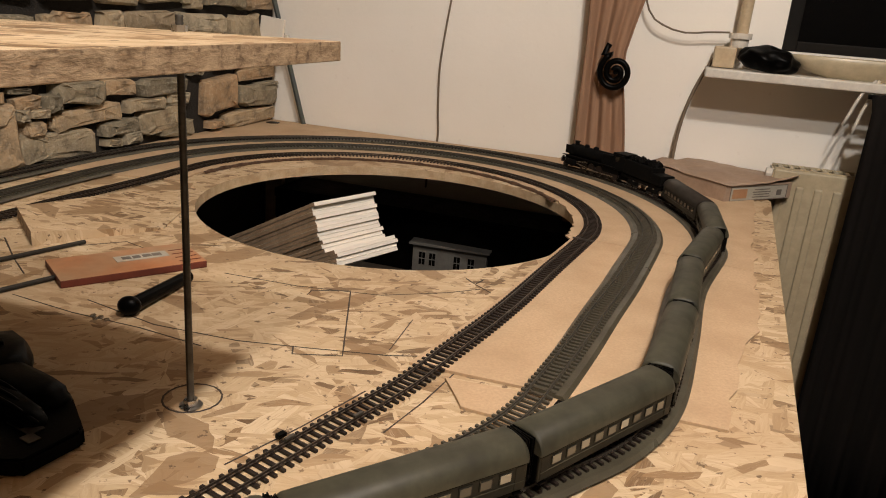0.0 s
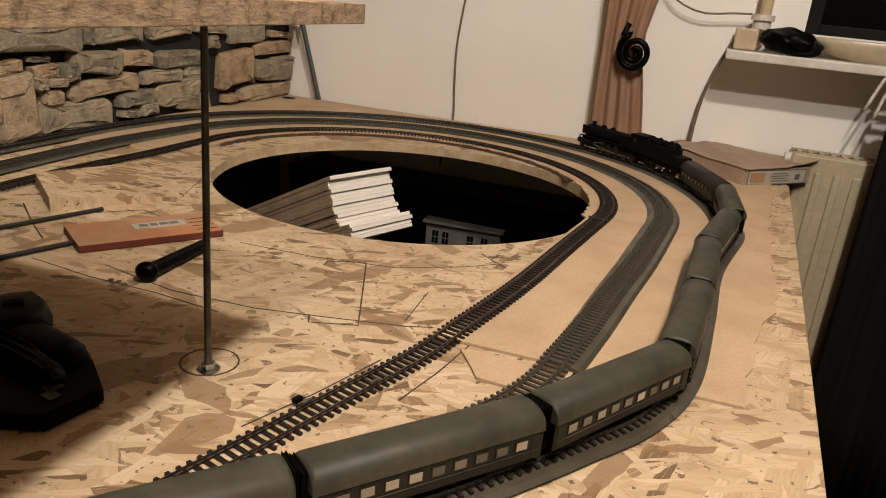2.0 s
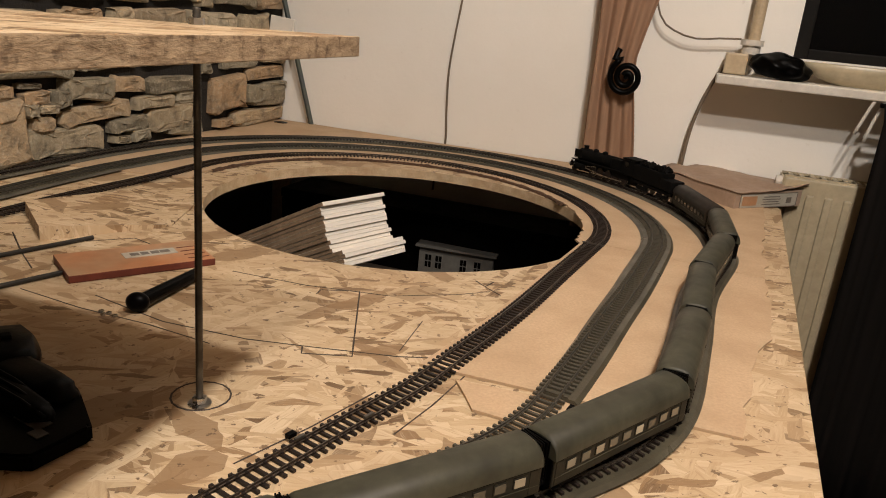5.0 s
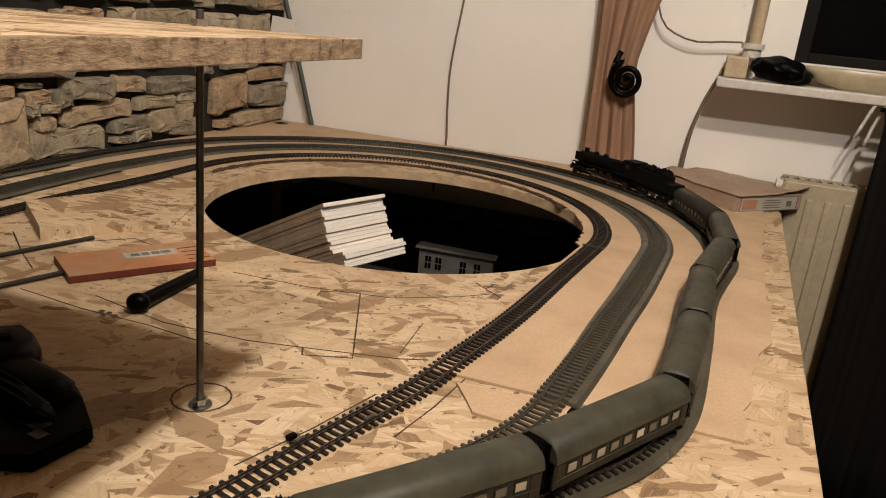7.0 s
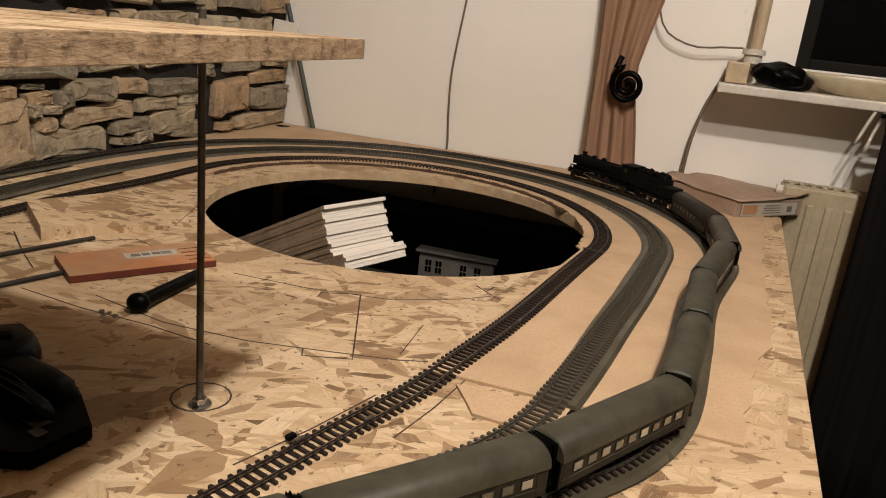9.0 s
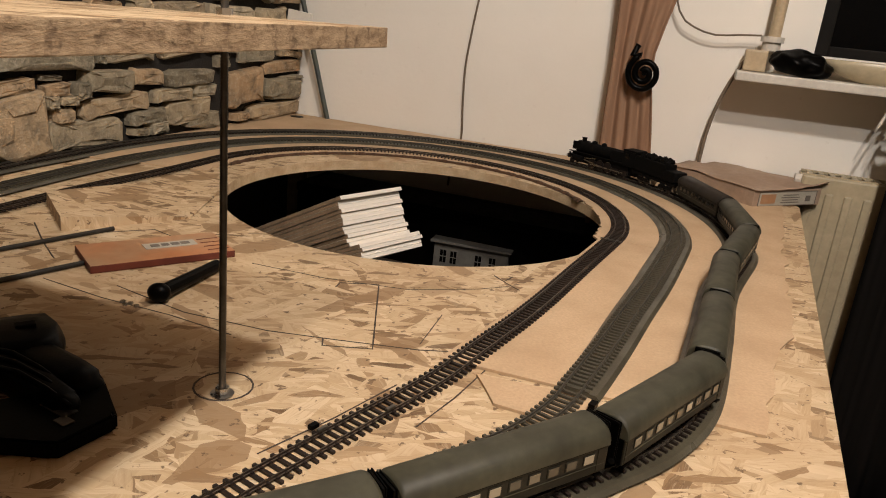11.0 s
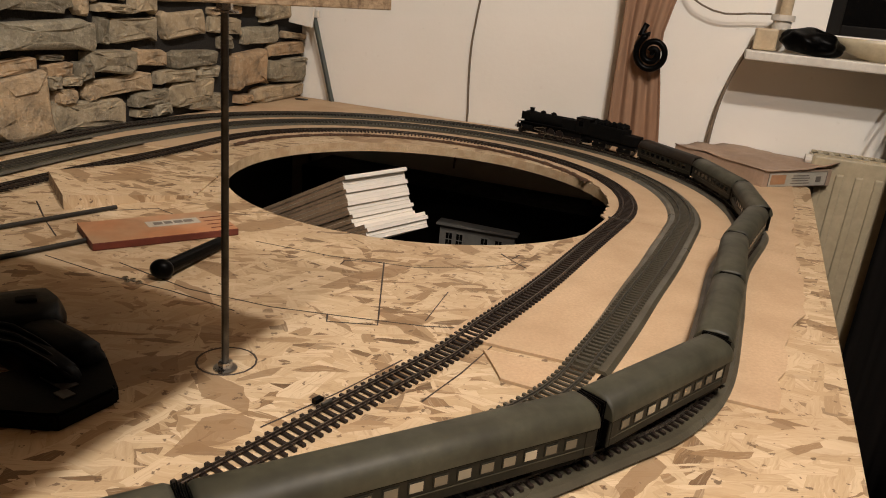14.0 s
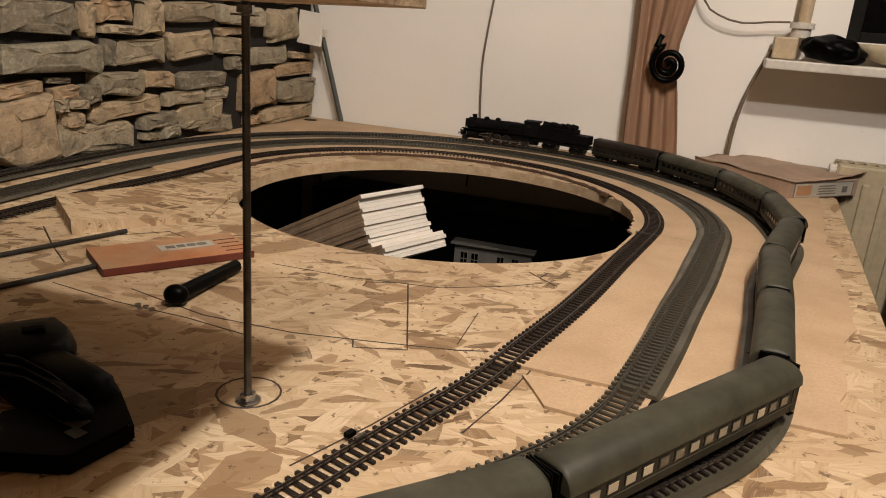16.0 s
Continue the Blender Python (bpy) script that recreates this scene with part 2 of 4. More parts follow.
def tube(bm, pts, r, n=7):
    """A round cord through points."""
    pts = [Vector(p) for p in pts]
    rings = []
    for i, p in enumerate(pts):
        d = (pts[min(i + 1, len(pts) - 1)] - pts[max(i - 1, 0)]).normalized()
        x = d.orthogonal().normalized() if not rings else (last - d * last.dot(d)).normalized()
        last = x
        y = d.cross(x)
        rings.append([bm.verts.new(p + r * (math.cos(2 * math.pi * k / n) * x + math.sin(2 * math.pi * k / n) * y)) for k in range(n)])
    for a, b in zip(rings, rings[1:]):
        for k in range(n):
            bm.faces.new((a[k], a[(k + 1) % n], b[(k + 1) % n], b[k]))
    bm.faces.new(rings[0][::-1]), bm.faces.new(rings[-1])
    return bm


def prism(bm, outline, z0, z1, holes=(), mat_side=0):
    """A flat board: an outline with holes, between two heights."""
    loops = [outline, *holes]
    edges, rings = [], []
    for lp in loops:
        vs = [bm.verts.new((x, y, z1)) for x, y in lp]
        rings.append(vs)
        edges += [bm.edges.new((vs[i], vs[(i + 1) % len(vs)])) for i in range(len(vs))]
    top = [g for g in bmesh.ops.triangle_fill(bm, edges=edges, use_beauty=True, use_dissolve=False)["geom"] if isinstance(g, bmesh.types.BMFace)]
    for f in top:
        if f.normal.z < 0:
            f.normal_flip()
    low = {}
    for ring in rings:
        for v in ring:
            low[v] = bm.verts.new((v.co.x, v.co.y, z0))
    for f in top:
        bm.faces.new([low[v] for v in reversed(f.verts)])
    for ring in rings:
        for i, v in enumerate(ring):
            w = ring[(i + 1) % len(ring)]
            f = bm.faces.new((v, low[v], low[w], w))
            f.material_index = mat_side
    bmesh.ops.recalc_face_normals(bm, faces=bm.faces)
    return bm


def ribbon(bm, rows, closed=False):
    """Quads between rows of equal length."""
    vs = [[bm.verts.new(p) for p in r] for r in rows]
    for a, b in zip(vs, vs[1:]):
        for i in range(len(a) - (not closed)):
            j = (i + 1) % len(a)
            bm.faces.new((a[i], a[j], b[j], b[i]))
    return vs


def catmull(pts, step=0.004):
    P = [np.array(p, float) for p in pts]
    P = [2 * P[0] - P[1]] + P + [2 * P[-1] - P[-2]]
    out = []
    for i in range(1, len(P) - 2):
        a, b, c, d = P[i - 1:i + 3]
        n = max(2, int(np.linalg.norm(c - b) / step))
        for k in range(n):
            t = k / n
            out.append(0.5 * (2 * b + (c - a) * t + (2 * a - 5 * b + 4 * c - d) * t * t + (3 * b - a - 3 * c + d) * t ** 3))
    out.append(P[-2])
    return np.array(out)


class Line:
    """A track's centre line, by the length along it."""

    def __init__(self, pts):
        self.p = catmull(pts)
        self.s = np.concatenate([[0], np.cumsum(np.linalg.norm(np.diff(self.p, axis=0), axis=1))])
        self.length = self.s[-1]

    def at(self, s):
        p = Vector((np.interp(s, self.s, self.p[:, 0]), np.interp(s, self.s, self.p[:, 1]), 0))
        if s < 0:
            q = self.p[0] + (self.p[1] - self.p[0]) / np.linalg.norm(self.p[1] - self.p[0]) * s
            p = Vector((q[0], q[1], 0))
        return p

    def dir(self, s):
        return (self.at(s + 0.006) - self.at(s - 0.006)).normalized()

    def off(self, s, d, z=0.0):
        """d to the right of the way."""
        t = self.dir(s)
        return self.at(s) + Vector((t.y, -t.x, 0)) * d + Vector((0, 0, z))


# ---- the plan ----
CX, CY = -0.07, 1.215


def arc(r, a0, a1, n=24):
    return [(CX + r * math.cos(radians(a0 + (a1 - a0) * i / n)), CY + r * math.sin(radians(a0 + (a1 - a0) * i / n))) for i in range(n + 1)]


INNER = Line([(-.27, .12), (-.19, .245), (-.139, .321), (-.084, .400), (-.036, .470), (.018, .547), (.075, .645), (.131, .751), (.20, .897)] + arc(.381, -27, 158) + [(-.465, 1.23), (-.49, 1.163), (-.535, 1.05), (-.577, .915), (-.615, .78), (-.66, .58)])
MIDDLE = Line([(-.30, .215), (-.20, .275), (-.10, .331), (-.018, .383), (.03, .417), (.082, .463), (.126, .521), (.178, .623), (.234, .745), (.29, .865)] + arc(.469, -25, 158) + [(-.546, 1.295), (-.572, 1.228), (-.609, 1.105), (-.648, .95), (-.69, .78), (-.74, .58)])
OUTER = Line([(-.27, .163), (-.17, .229), (-.07, .289), (.019, .340), (.080, .382), (.137, .425), (.195, .473), (.249, .548), (.311, .696), (.375, .858)] + arc(.566, -20, 155) + [(-.632, 1.34), (-.667, 1.225), (-.70, 1.115), (-.74, .95), (-.78, .78), (-.82, .58)])

# the room: its far corner, the way along the white wall (a) and out from it (b)
CORNER = Vector((-0.446, 2.045, 0))
ROOM = Matrix.Translation(CORNER) @ Matrix.Rotation(math.atan2(-0.310, 0.951), 4, "Z")


def room(a, b, z):
    return ROOM @ Vector((a, -b, z))


FLOOR_Z, CEIL_Z = -0.74, 1.80


def wall_box(name, a0, a1, b0, b1, z0, z1, mat, label, category="wall"):
    bm = box(bmesh.new(), (a1 - a0, b1 - b0, z1 - z0), ((a0 + a1) / 2, -(b0 + b1) / 2, (z0 + z1) / 2))
    ob = part(name, bm, mat)
    ob.matrix_basis = ROOM
    return tagged(ob, label, category, kind="structure")


A1, B1 = 2.6, 4.2
wall_box("floor", -0.2, A1, -0.3, B1, FLOOR_Z - 0.1, FLOOR_Z, FLOOR, "dark wooden room floor with the table's shade in its colour", "floor")
# unseen ceiling, its tone chosen for the fill light it bounces back
wall_box("ceiling", -0.2, A1, -0.3, B1, CEIL_Z, CEIL_Z + 0.1, TIMBER, "unseen ceiling, brown toned to bounce a little light", "ceiling")
WIN_A0, WIN_A1, WIN_Z0, WIN_Z1 = 1.29, 2.35, 0.30, 1.35
wall_n = thing("wall_north", "white plastered wall with a window opening", "wall", ROOM, kind="structure")
for n_, (a0, a1, z0, z1) in enumerate(((-0.2, WIN_A0, FLOOR_Z, CEIL_Z), (WIN_A0, WIN_A1, FLOOR_Z, WIN_Z0), (WIN_A0, WIN_A1, WIN_Z1, CEIL_Z), (WIN_A1, A1, FLOOR_Z, CEIL_Z))):
    part("wall_piece", box(bmesh.new(), (a1 - a0, 0.25, z1 - z0), ((a0 + a1) / 2, 0.125, (z0 + z1) / 2)), PLASTER, wall_n)
# unseen closing walls, coloured dark to hold down bounced light
wall_box("wall_east", A1, A1 + 0.15, -0.3, B1, FLOOR_Z, CEIL_Z, TIMBER_DARK, "unseen side wall, kept dark to limit bounce light")
wall_box("wall_south", -0.2, A1, B1, B1 + 0.15, FLOOR_Z, CEIL_Z, TIMBER_DARK, "unseen rear wall, kept dark to limit bounce light")

# ---- stone wall ----
stone_wall = wall_box("wall_west", -0.25, 0.012, 0.0, B1, FLOOR_Z, CEIL_Z, MORTAR, "rough stone wall with dark recessed joints")


def stone_mesh(w, h, seed, n=12):
    """One rough stone: an uneven rounded outline, domed face, broken edges."""
    rnd = random.Random(seed)
    bm = bmesh.new()
    ring = []
    for k in range(n):
        a = 2 * math.pi * (k + 0.5) / n
        c, s = math.cos(a), math.sin(a)
        e = 0.26
        x, y = math.copysign(abs(c) ** e, c) * w / 2, math.copysign(abs(s) ** e, s) * h / 2
        g = min(w, h) * 0.11
        ring.append((x + rnd.uniform(-g, g), y + rnd.uniform(-g, g)))
    d = rnd.uniform(0.008, 0.022)
    rows = []
    for f, z in ((1.0, -0.035), (1.0, d * 0.55), (0.94, d * 0.95), (0.80, d * 1.08), (0.45, d * 1.12)):
        rows.append([(z + rnd.uniform(-0.003, 0.003), x * f, y * f) for x, y in ring])
    vs = ribbon(bm, rows, closed=True)
    bm.faces.new(vs[-1])
    bmesh.ops.recalc_face_normals(bm, faces=bm.faces)
    return bm


STONES = 0


def stone(b, z, w, h, tilt=0.0):
    """A stone by its middle's distance from the corner, its height, its size."""
    global STONES
    STONES += 1
    ob = part("stone", stone_mesh(w * 0.95, h * 0.90, STONES), STONE, stone_wall)
    ob.matrix_basis = pose(0.018, -b, z, tilt + 3 * math.sin(STONES * 2.4), 0, 0)


stone(0.875, 0.238, 0.159, 0.055)
stone(0.778, 0.237, 0.027, 0.065)
stone(0.716, 0.253, 0.088, 0.040)
stone(0.706, 0.222, 0.087, 0.018)
stone(0.626, 0.244, 0.062, 0.065)
stone(0.505, 0.258, 0.167, 0.042)
stone(0.729, 0.182, 0.024, 0.054)
stone(0.647, 0.184, 0.136, 0.051)
stone(0.501, 0.194, 0.149, 0.060)
stone(0.328, 0.257, 0.178, 0.045)
stone(0.358, 0.223, 0.121, 0.019)
stone(0.358, 0.190, 0.122, 0.043)
stone(0.162, 0.241, 0.122, 0.090)
stone(0.211, 0.168, 0.161, 0.045)
stone(0.062, 0.165, 0.111, 0.019)
stone(0.097, 0.131, 0.182, 0.037)
stone(0.857, 0.174, 0.209, 0.059)
stone(0.995, 0.193, 0.063, 0.069)
stone(0.922, 0.127, 0.090, 0.026)
stone(0.846, 0.138, 0.050, 0.010)
stone(0.834, 0.118, 0.057, 0.025)
stone(0.785, 0.115, 0.034, 0.035)
stone(0.717, 0.128, 0.123, 0.047)
stone(0.851, 0.097, 0.025, 0.024)
stone(0.812, 0.097, 0.046, 0.018)
stone(0.826, 0.072, 0.050, 0.028)
stone(0.695, 0.081, 0.185, 0.040)
stone(0.605, 0.128, 0.091, 0.039)
stone(0.475, 0.122, 0.160, 0.037)
stone(0.534, 0.089, 0.126, 0.031)
stone(0.424, 0.093, 0.085, 0.028)
stone(0.267, 0.088, 0.148, 0.091)
stone(0.096, 0.078, 0.180, 0.059)
stone(0.136, 0.024, 0.248, 0.043)
stone(0.480, 0.051, 0.161, 0.050)
stone(0.431, 0.024, 0.125, 0.039)
stone(0.615, 0.050, 0.102, 0.033)
stone(0.588, 0.027, 0.052, 0.029)
stone(0.764, 0.032, 0.185, 0.061)
stone(0.917, 0.063, 0.115, 0.114)
stone(0.291, 0.020, 0.056, 0.021)
stone(0.056, 0.104, 0.100, 0.010)
stone(0.361, 0.154, 0.043, 0.029)
stone(0.639, 0.023, 0.042, 0.020)
rnd = random.Random(5)
for z_, h_ in ((0.315, 0.056), (0.380, 0.06), (0.445, 0.06), (0.51, 0.06)):
    b_ = 0.01
    while b_ < 1.25:
        w_ = rnd.uniform(0.06, 0.19)
        stone(b_ + w_ / 2, z_ + rnd.uniform(-0.004, 0.004), w_ - 0.008, h_ + rnd.uniform(-0.012, 0.002))
        b_ += w_
for z_, h_ in ((-0.03, 0.05), (0.025, 0.05), (0.082, 0.055), (0.145, 0.06), (0.21, 0.06), (0.265, 0.05)):
    b_ = 0.975
    while b_ < 1.3:
        w_ = rnd.uniform(0.06, 0.17)
        stone(b_ + w_ / 2, z_, w_ - 0.008, h_ - 0.006)
        b_ += w_

# ---- railway board ----
table = thing("railway_board", "large strand board table with a round cut-out, standing on timber legs", "table")
HX, HY, HR = -0.035, 1.18, 0.322


def edge_x(y):
    return 0.339 + (y - 0.449) * 0.3998


def board_outline():
    pts = [room(0.005, 0.005, 0), room(0.42, 0.012, 0), room(0.9, 0.02, 0), room(1.27, 0.05, 0)]
    out = [(p.x, p.y) for p in pts]
    out += [(edge_x(y), y) for y in (1.45, 1.2, 0.9, 0.6, 0.3, 0.0, -0.3)]
    p = room(0.005, 2.5, 0)
    return out + [(p.x, p.y)]


hole = [(HX + HR * math.cos(2 * math.pi * i / 72), HY + HR * math.sin(2 * math.pi * i / 72)) for i in range(72)]
part("board", prism(bmesh.new(), board_outline(), -0.018, 0.0, [hole], 1), [OSB, FIBRE_EDGE], table)
for a_, b_ in ((0.06, 0.06), (0.06, 2.3), (1.15, 0.12), (1.12, 2.1), (0.06, 1.2)):
    p = room(a_, b_, 0)
    part("leg", box(bmesh.new(), (0.045, 0.045, -0.018 - FLOOR_Z), (p.x, p.y, (FLOOR_Z - 0.018) / 2), bevel=0.002), TIMBER, table)


def hardboard(y):
    """Where the thin sheet ends beside the outer track."""
    return np.interp(y, (0.50, 0.563, 0.655, 0.741, 0.819, 0.92, 1.321), (0.298, 0.324, 0.368, 0.420, 0.456, 0.490, 0.649))


def strip(rows, label):
    """A thin sheet over the strand board from (left, right) pairs of plan points."""
    bm = bmesh.new()
    n = 6
    T = 0.003
    top = [[(a[0] + (b[0] - a[0]) * i / n, a[1] + (b[1] - a[1]) * i / n, T) for i in range(n + 1)] for a, b in rows]
    full = [[(r[0][0], r[0][1], 0.0002)] + r + [(r[-1][0], r[-1][1], 0.0002)] for r in top]
    ribbon(bm, full)
    for r in (full[0], full[-1]):
        bm.faces.new([bm.verts.new(p) for p in r])
    bmesh.ops.recalc_face_normals(bm, faces=bm.faces)
    return part("thin_sheet", bm, FIBRE, table, label)


rows = []
rj = random.Random(8)
for i in range(121):
    a = -24 + 200 * i / 120
    ca, sa = math.cos(radians(a)), math.sin(radians(a))
    r0 = 0.349 + rj.uniform(-0.003, 0.003) - (0.006 if 20 < a < 160 else 0)
    r1 = 0.98
    # keep inside the walls and the board's edge
    q = Vector((CX + r1 * ca, CY + r1 * sa, 0))
    while True:
        l = ROOM.inverted() @ q
        if l.x > 0.012 and -l.y > 0.025 and q.x < edge_x(q.y) - 0.036 - 0.016 * noise.noise(Vector((3, q.y * 16, 1))):
            break
        r1 -= 0.004
        q = Vector((CX + r1 * ca, CY + r1 * sa, 0))
    rows.append(((CX + r0 * ca, CY + r0 * sa), (q.x, q.y)))
strip(rows, "tan fibreboard ring under the curved tracks")
ring_start = rows[0]


# torn fibre ribbon; shade below the raised sheet is part of its colour
bm = bmesh.new()
torn = []
rt = random.Random(21)
for i in range(260):
    a = radians(14 + 150 * i / 259)
    jag = rt.uniform(0.0, 0.0028) * (1.6 if noise.noise(Vector((i * 0.13, 0, 0))) > 0.05 else 0.5)
    r0 = 0.3425
    torn.append([(CX + r * math.cos(a), CY + r * math.sin(a), z) for r, z in ((r0 - 0.004 - jag, 0.0004), (r0 - 0.003 - jag * 0.6, 0.0036 + jag * 0.5), (r0 - jag * 0.5, 0.0046 + jag * 0.5), (r0 + 0.004 + jag, 0.0033))])
ribbon(bm, torn)
part("torn_edge", bm, TORN, table, "torn edge of the fibreboard ring with shade in its colour")


def track_x(line, y, d):
    """Where a track's edge crosses a line of equal y, on its near stretch."""
    k = [line.off(s, d) for s in np.arange(0.1, 1.2, 0.01)]
    return float(np.interp(y, [p.y for p in k], [p.x for p in k]))


rows = [((ring_start[0][0], ring_start[0][1] - 0.0015), (ring_start[1][0], ring_start[1][1] - 0.0015))]
for i in range(1, 25):
    y, y2 = ring_start[0][1] + (0.592 - ring_start[0][1]) * i / 24, ring_start[1][1] + (0.507 - ring_start[1][1]) * i / 24
    rows.append(((track_x(INNER, y, -0.021), y), (hardboard(y2) + 0.007 * noise.noise(Vector((0, y2 * 28, 3))) + rj.uniform(-0.004, 0.004), y2)))
strip(rows, "tan fibreboard sheet between the tracks")
strip([((track_x(INNER, y, 0.022) + 0.9 * (0.566 - y), y), (track_x(MIDDLE, y - 0.024, 0.02), y - 0.024)) for y in np.linspace(0.566, 0.515, 6)], "brown fibreboard offcut between the tracks")


# ---- tracks ----
def rail_profile(h):
    return ((-0.0012, 0), (-0.0012, 0.0004), (-0.0004, 0.0008), (-0.0004, h - 0.0008), (-0.0006, h - 0.0005), (-0.0005, h), (0.0005, h), (0.0006, h - 0.0005), (0.0004, h - 0.0008), (0.0004, 0.0008), (0.0012, 0.0004), (0.0012, 0))


def railway_track(name, label, line, z, sleeper_mat, bed=None, rail_mats=None):
    track = thing(name, label, "track", kind="structure")
    if bed:
        s0, s1, half, h = bed
        bm = bmesh.new()
        left = lambda s: half - 0.0095 * (1 - min(1, (s - s0) / 0.4)) if s0 > 0 else half
        cut = lambda s: [line.off(s, d, zz) for d, zz in ((-left(s), z), (-left(s) + 0.004, z + h), (half - 0.004, z + h), (half, z))]
        ribbon(bm, [cut(s) for s in np.arange(s0, s1, 0.01)])
        bm.faces.new([bm.verts.new(p) for p in cut(s0)])
        bmesh.ops.recalc_face_normals(bm, faces=bm.faces)
        part("track_bed", bm, BED, track, "grey moulded track bed")

    def height(s):
        if not bed:
            p = line.at(s)
            return 0.0005 + (z - 0.0005) * min(1, max(0, (p.y - 0.56) / 0.05)) if s < 1.0 else z
        return z + bed[3] * min(1, max(0, (s - bed[0] + 0.02) / 0.03)) if s < bed[0] + 0.03 else z + bed[3]

    me = bpy.data.meshes.new("sleeper")
    bm = box(bmesh.new(), (0.0029, 0.030, 0.0022), (0, 0, 0.0011), bevel=0.0)
    for sd in (-1, 1):
        box(bm, (0.0022, 0.0026, 0.0010), (0, sd * 0.0098, 0.0026))
        box(bm, (0.0022, 0.0022, 0.0010), (0, sd * 0.0067, 0.0026))
    bm.to_mesh(me), bm.free()
    me.materials.append(sleeper_mat)
    rest, n = bmesh.new(), 0
    for s in np.arange(0.004 - 60 * 0.0082, line.length, 0.0082):
        p, d = line.at(s), line.dir(s)
        m = Matrix.Translation((p.x, p.y, height(s))) @ Matrix.Rotation(math.atan2(d.y, d.x), 4, "Z")
        n += 1
        if 60 <= n <= 360:
            same("sleeper", me, track, m)
        else:
            box(rest, (0.0029, 0.030, 0.0022), (0, 0, 0.0011))
            bmesh.ops.transform(rest, matrix=m, verts=rest.verts[-8:])
    tagged(part("sleepers_beyond", rest, sleeper_mat, track), kind="stuff")
    for sd in (-1, 1):
        bm = bmesh.new()
        ribbon(bm, [[line.off(s, sd * 0.00825 + x, height(s) + 0.0022 + zz) for x, zz in rail_profile(0.0026)] for s in np.arange(-0.48, line.length, 0.008)])
        bmesh.ops.recalc_face_normals(bm, faces=bm.faces)
        for f in bm.faces:
            f.material_index = int(f.normal.z > 0.8)
        part("rail", bm, rail_mats or [RAIL, RAIL_TOP], track)
    return track


railway_track("inner_track", "model railway track with dark brown sleepers on bare board", INNER, 0.0034, SLEEPER)
railway_track("middle_track", "dusty model railway track on a grey bed", MIDDLE, 0.0034, SLEEPER_GREY, (0.56, MIDDLE.length, 0.0255, 0.0035), [RAIL_DULL, RAIL_DULL])
# near-black sleepers here put the train's shade into the colour
railway_track("outer_track", "model railway track that carries the train", OUTER, 0.0034, SLEEPER, (-0.44, OUTER.length, 0.0245, 0.0035), [RAIL_DULL, RAIL_TOP])
RAIL_Z = 0.0034 + 0.0035 + 0.0022 + 0.0026

# ---- train ----
VEHICLES = []


def wheelset(parent, x, r=0.0055, mat=None, spoke=False):
    w = thing("wheelset", "", "")
    w.parent = parent
    w.location = (x, 0, r)
    for sd in (-1, 1):
        bm = rod(bmesh.new(), (0, sd * 0.0072, 0), (0, sd * 0.0094, 0), r, n=18)
        rod(bm, (0, sd * 0.0068, 0), (0, sd * 0.0074, 0), r + 0.0008, n=18)
        part("wheel", bm, mat or MATT_BLACK, w)
    part("axle", rod(bmesh.new(), (0, -0.008, 0), (0, 0.008, 0), 0.001), STEEL, w)
    return w


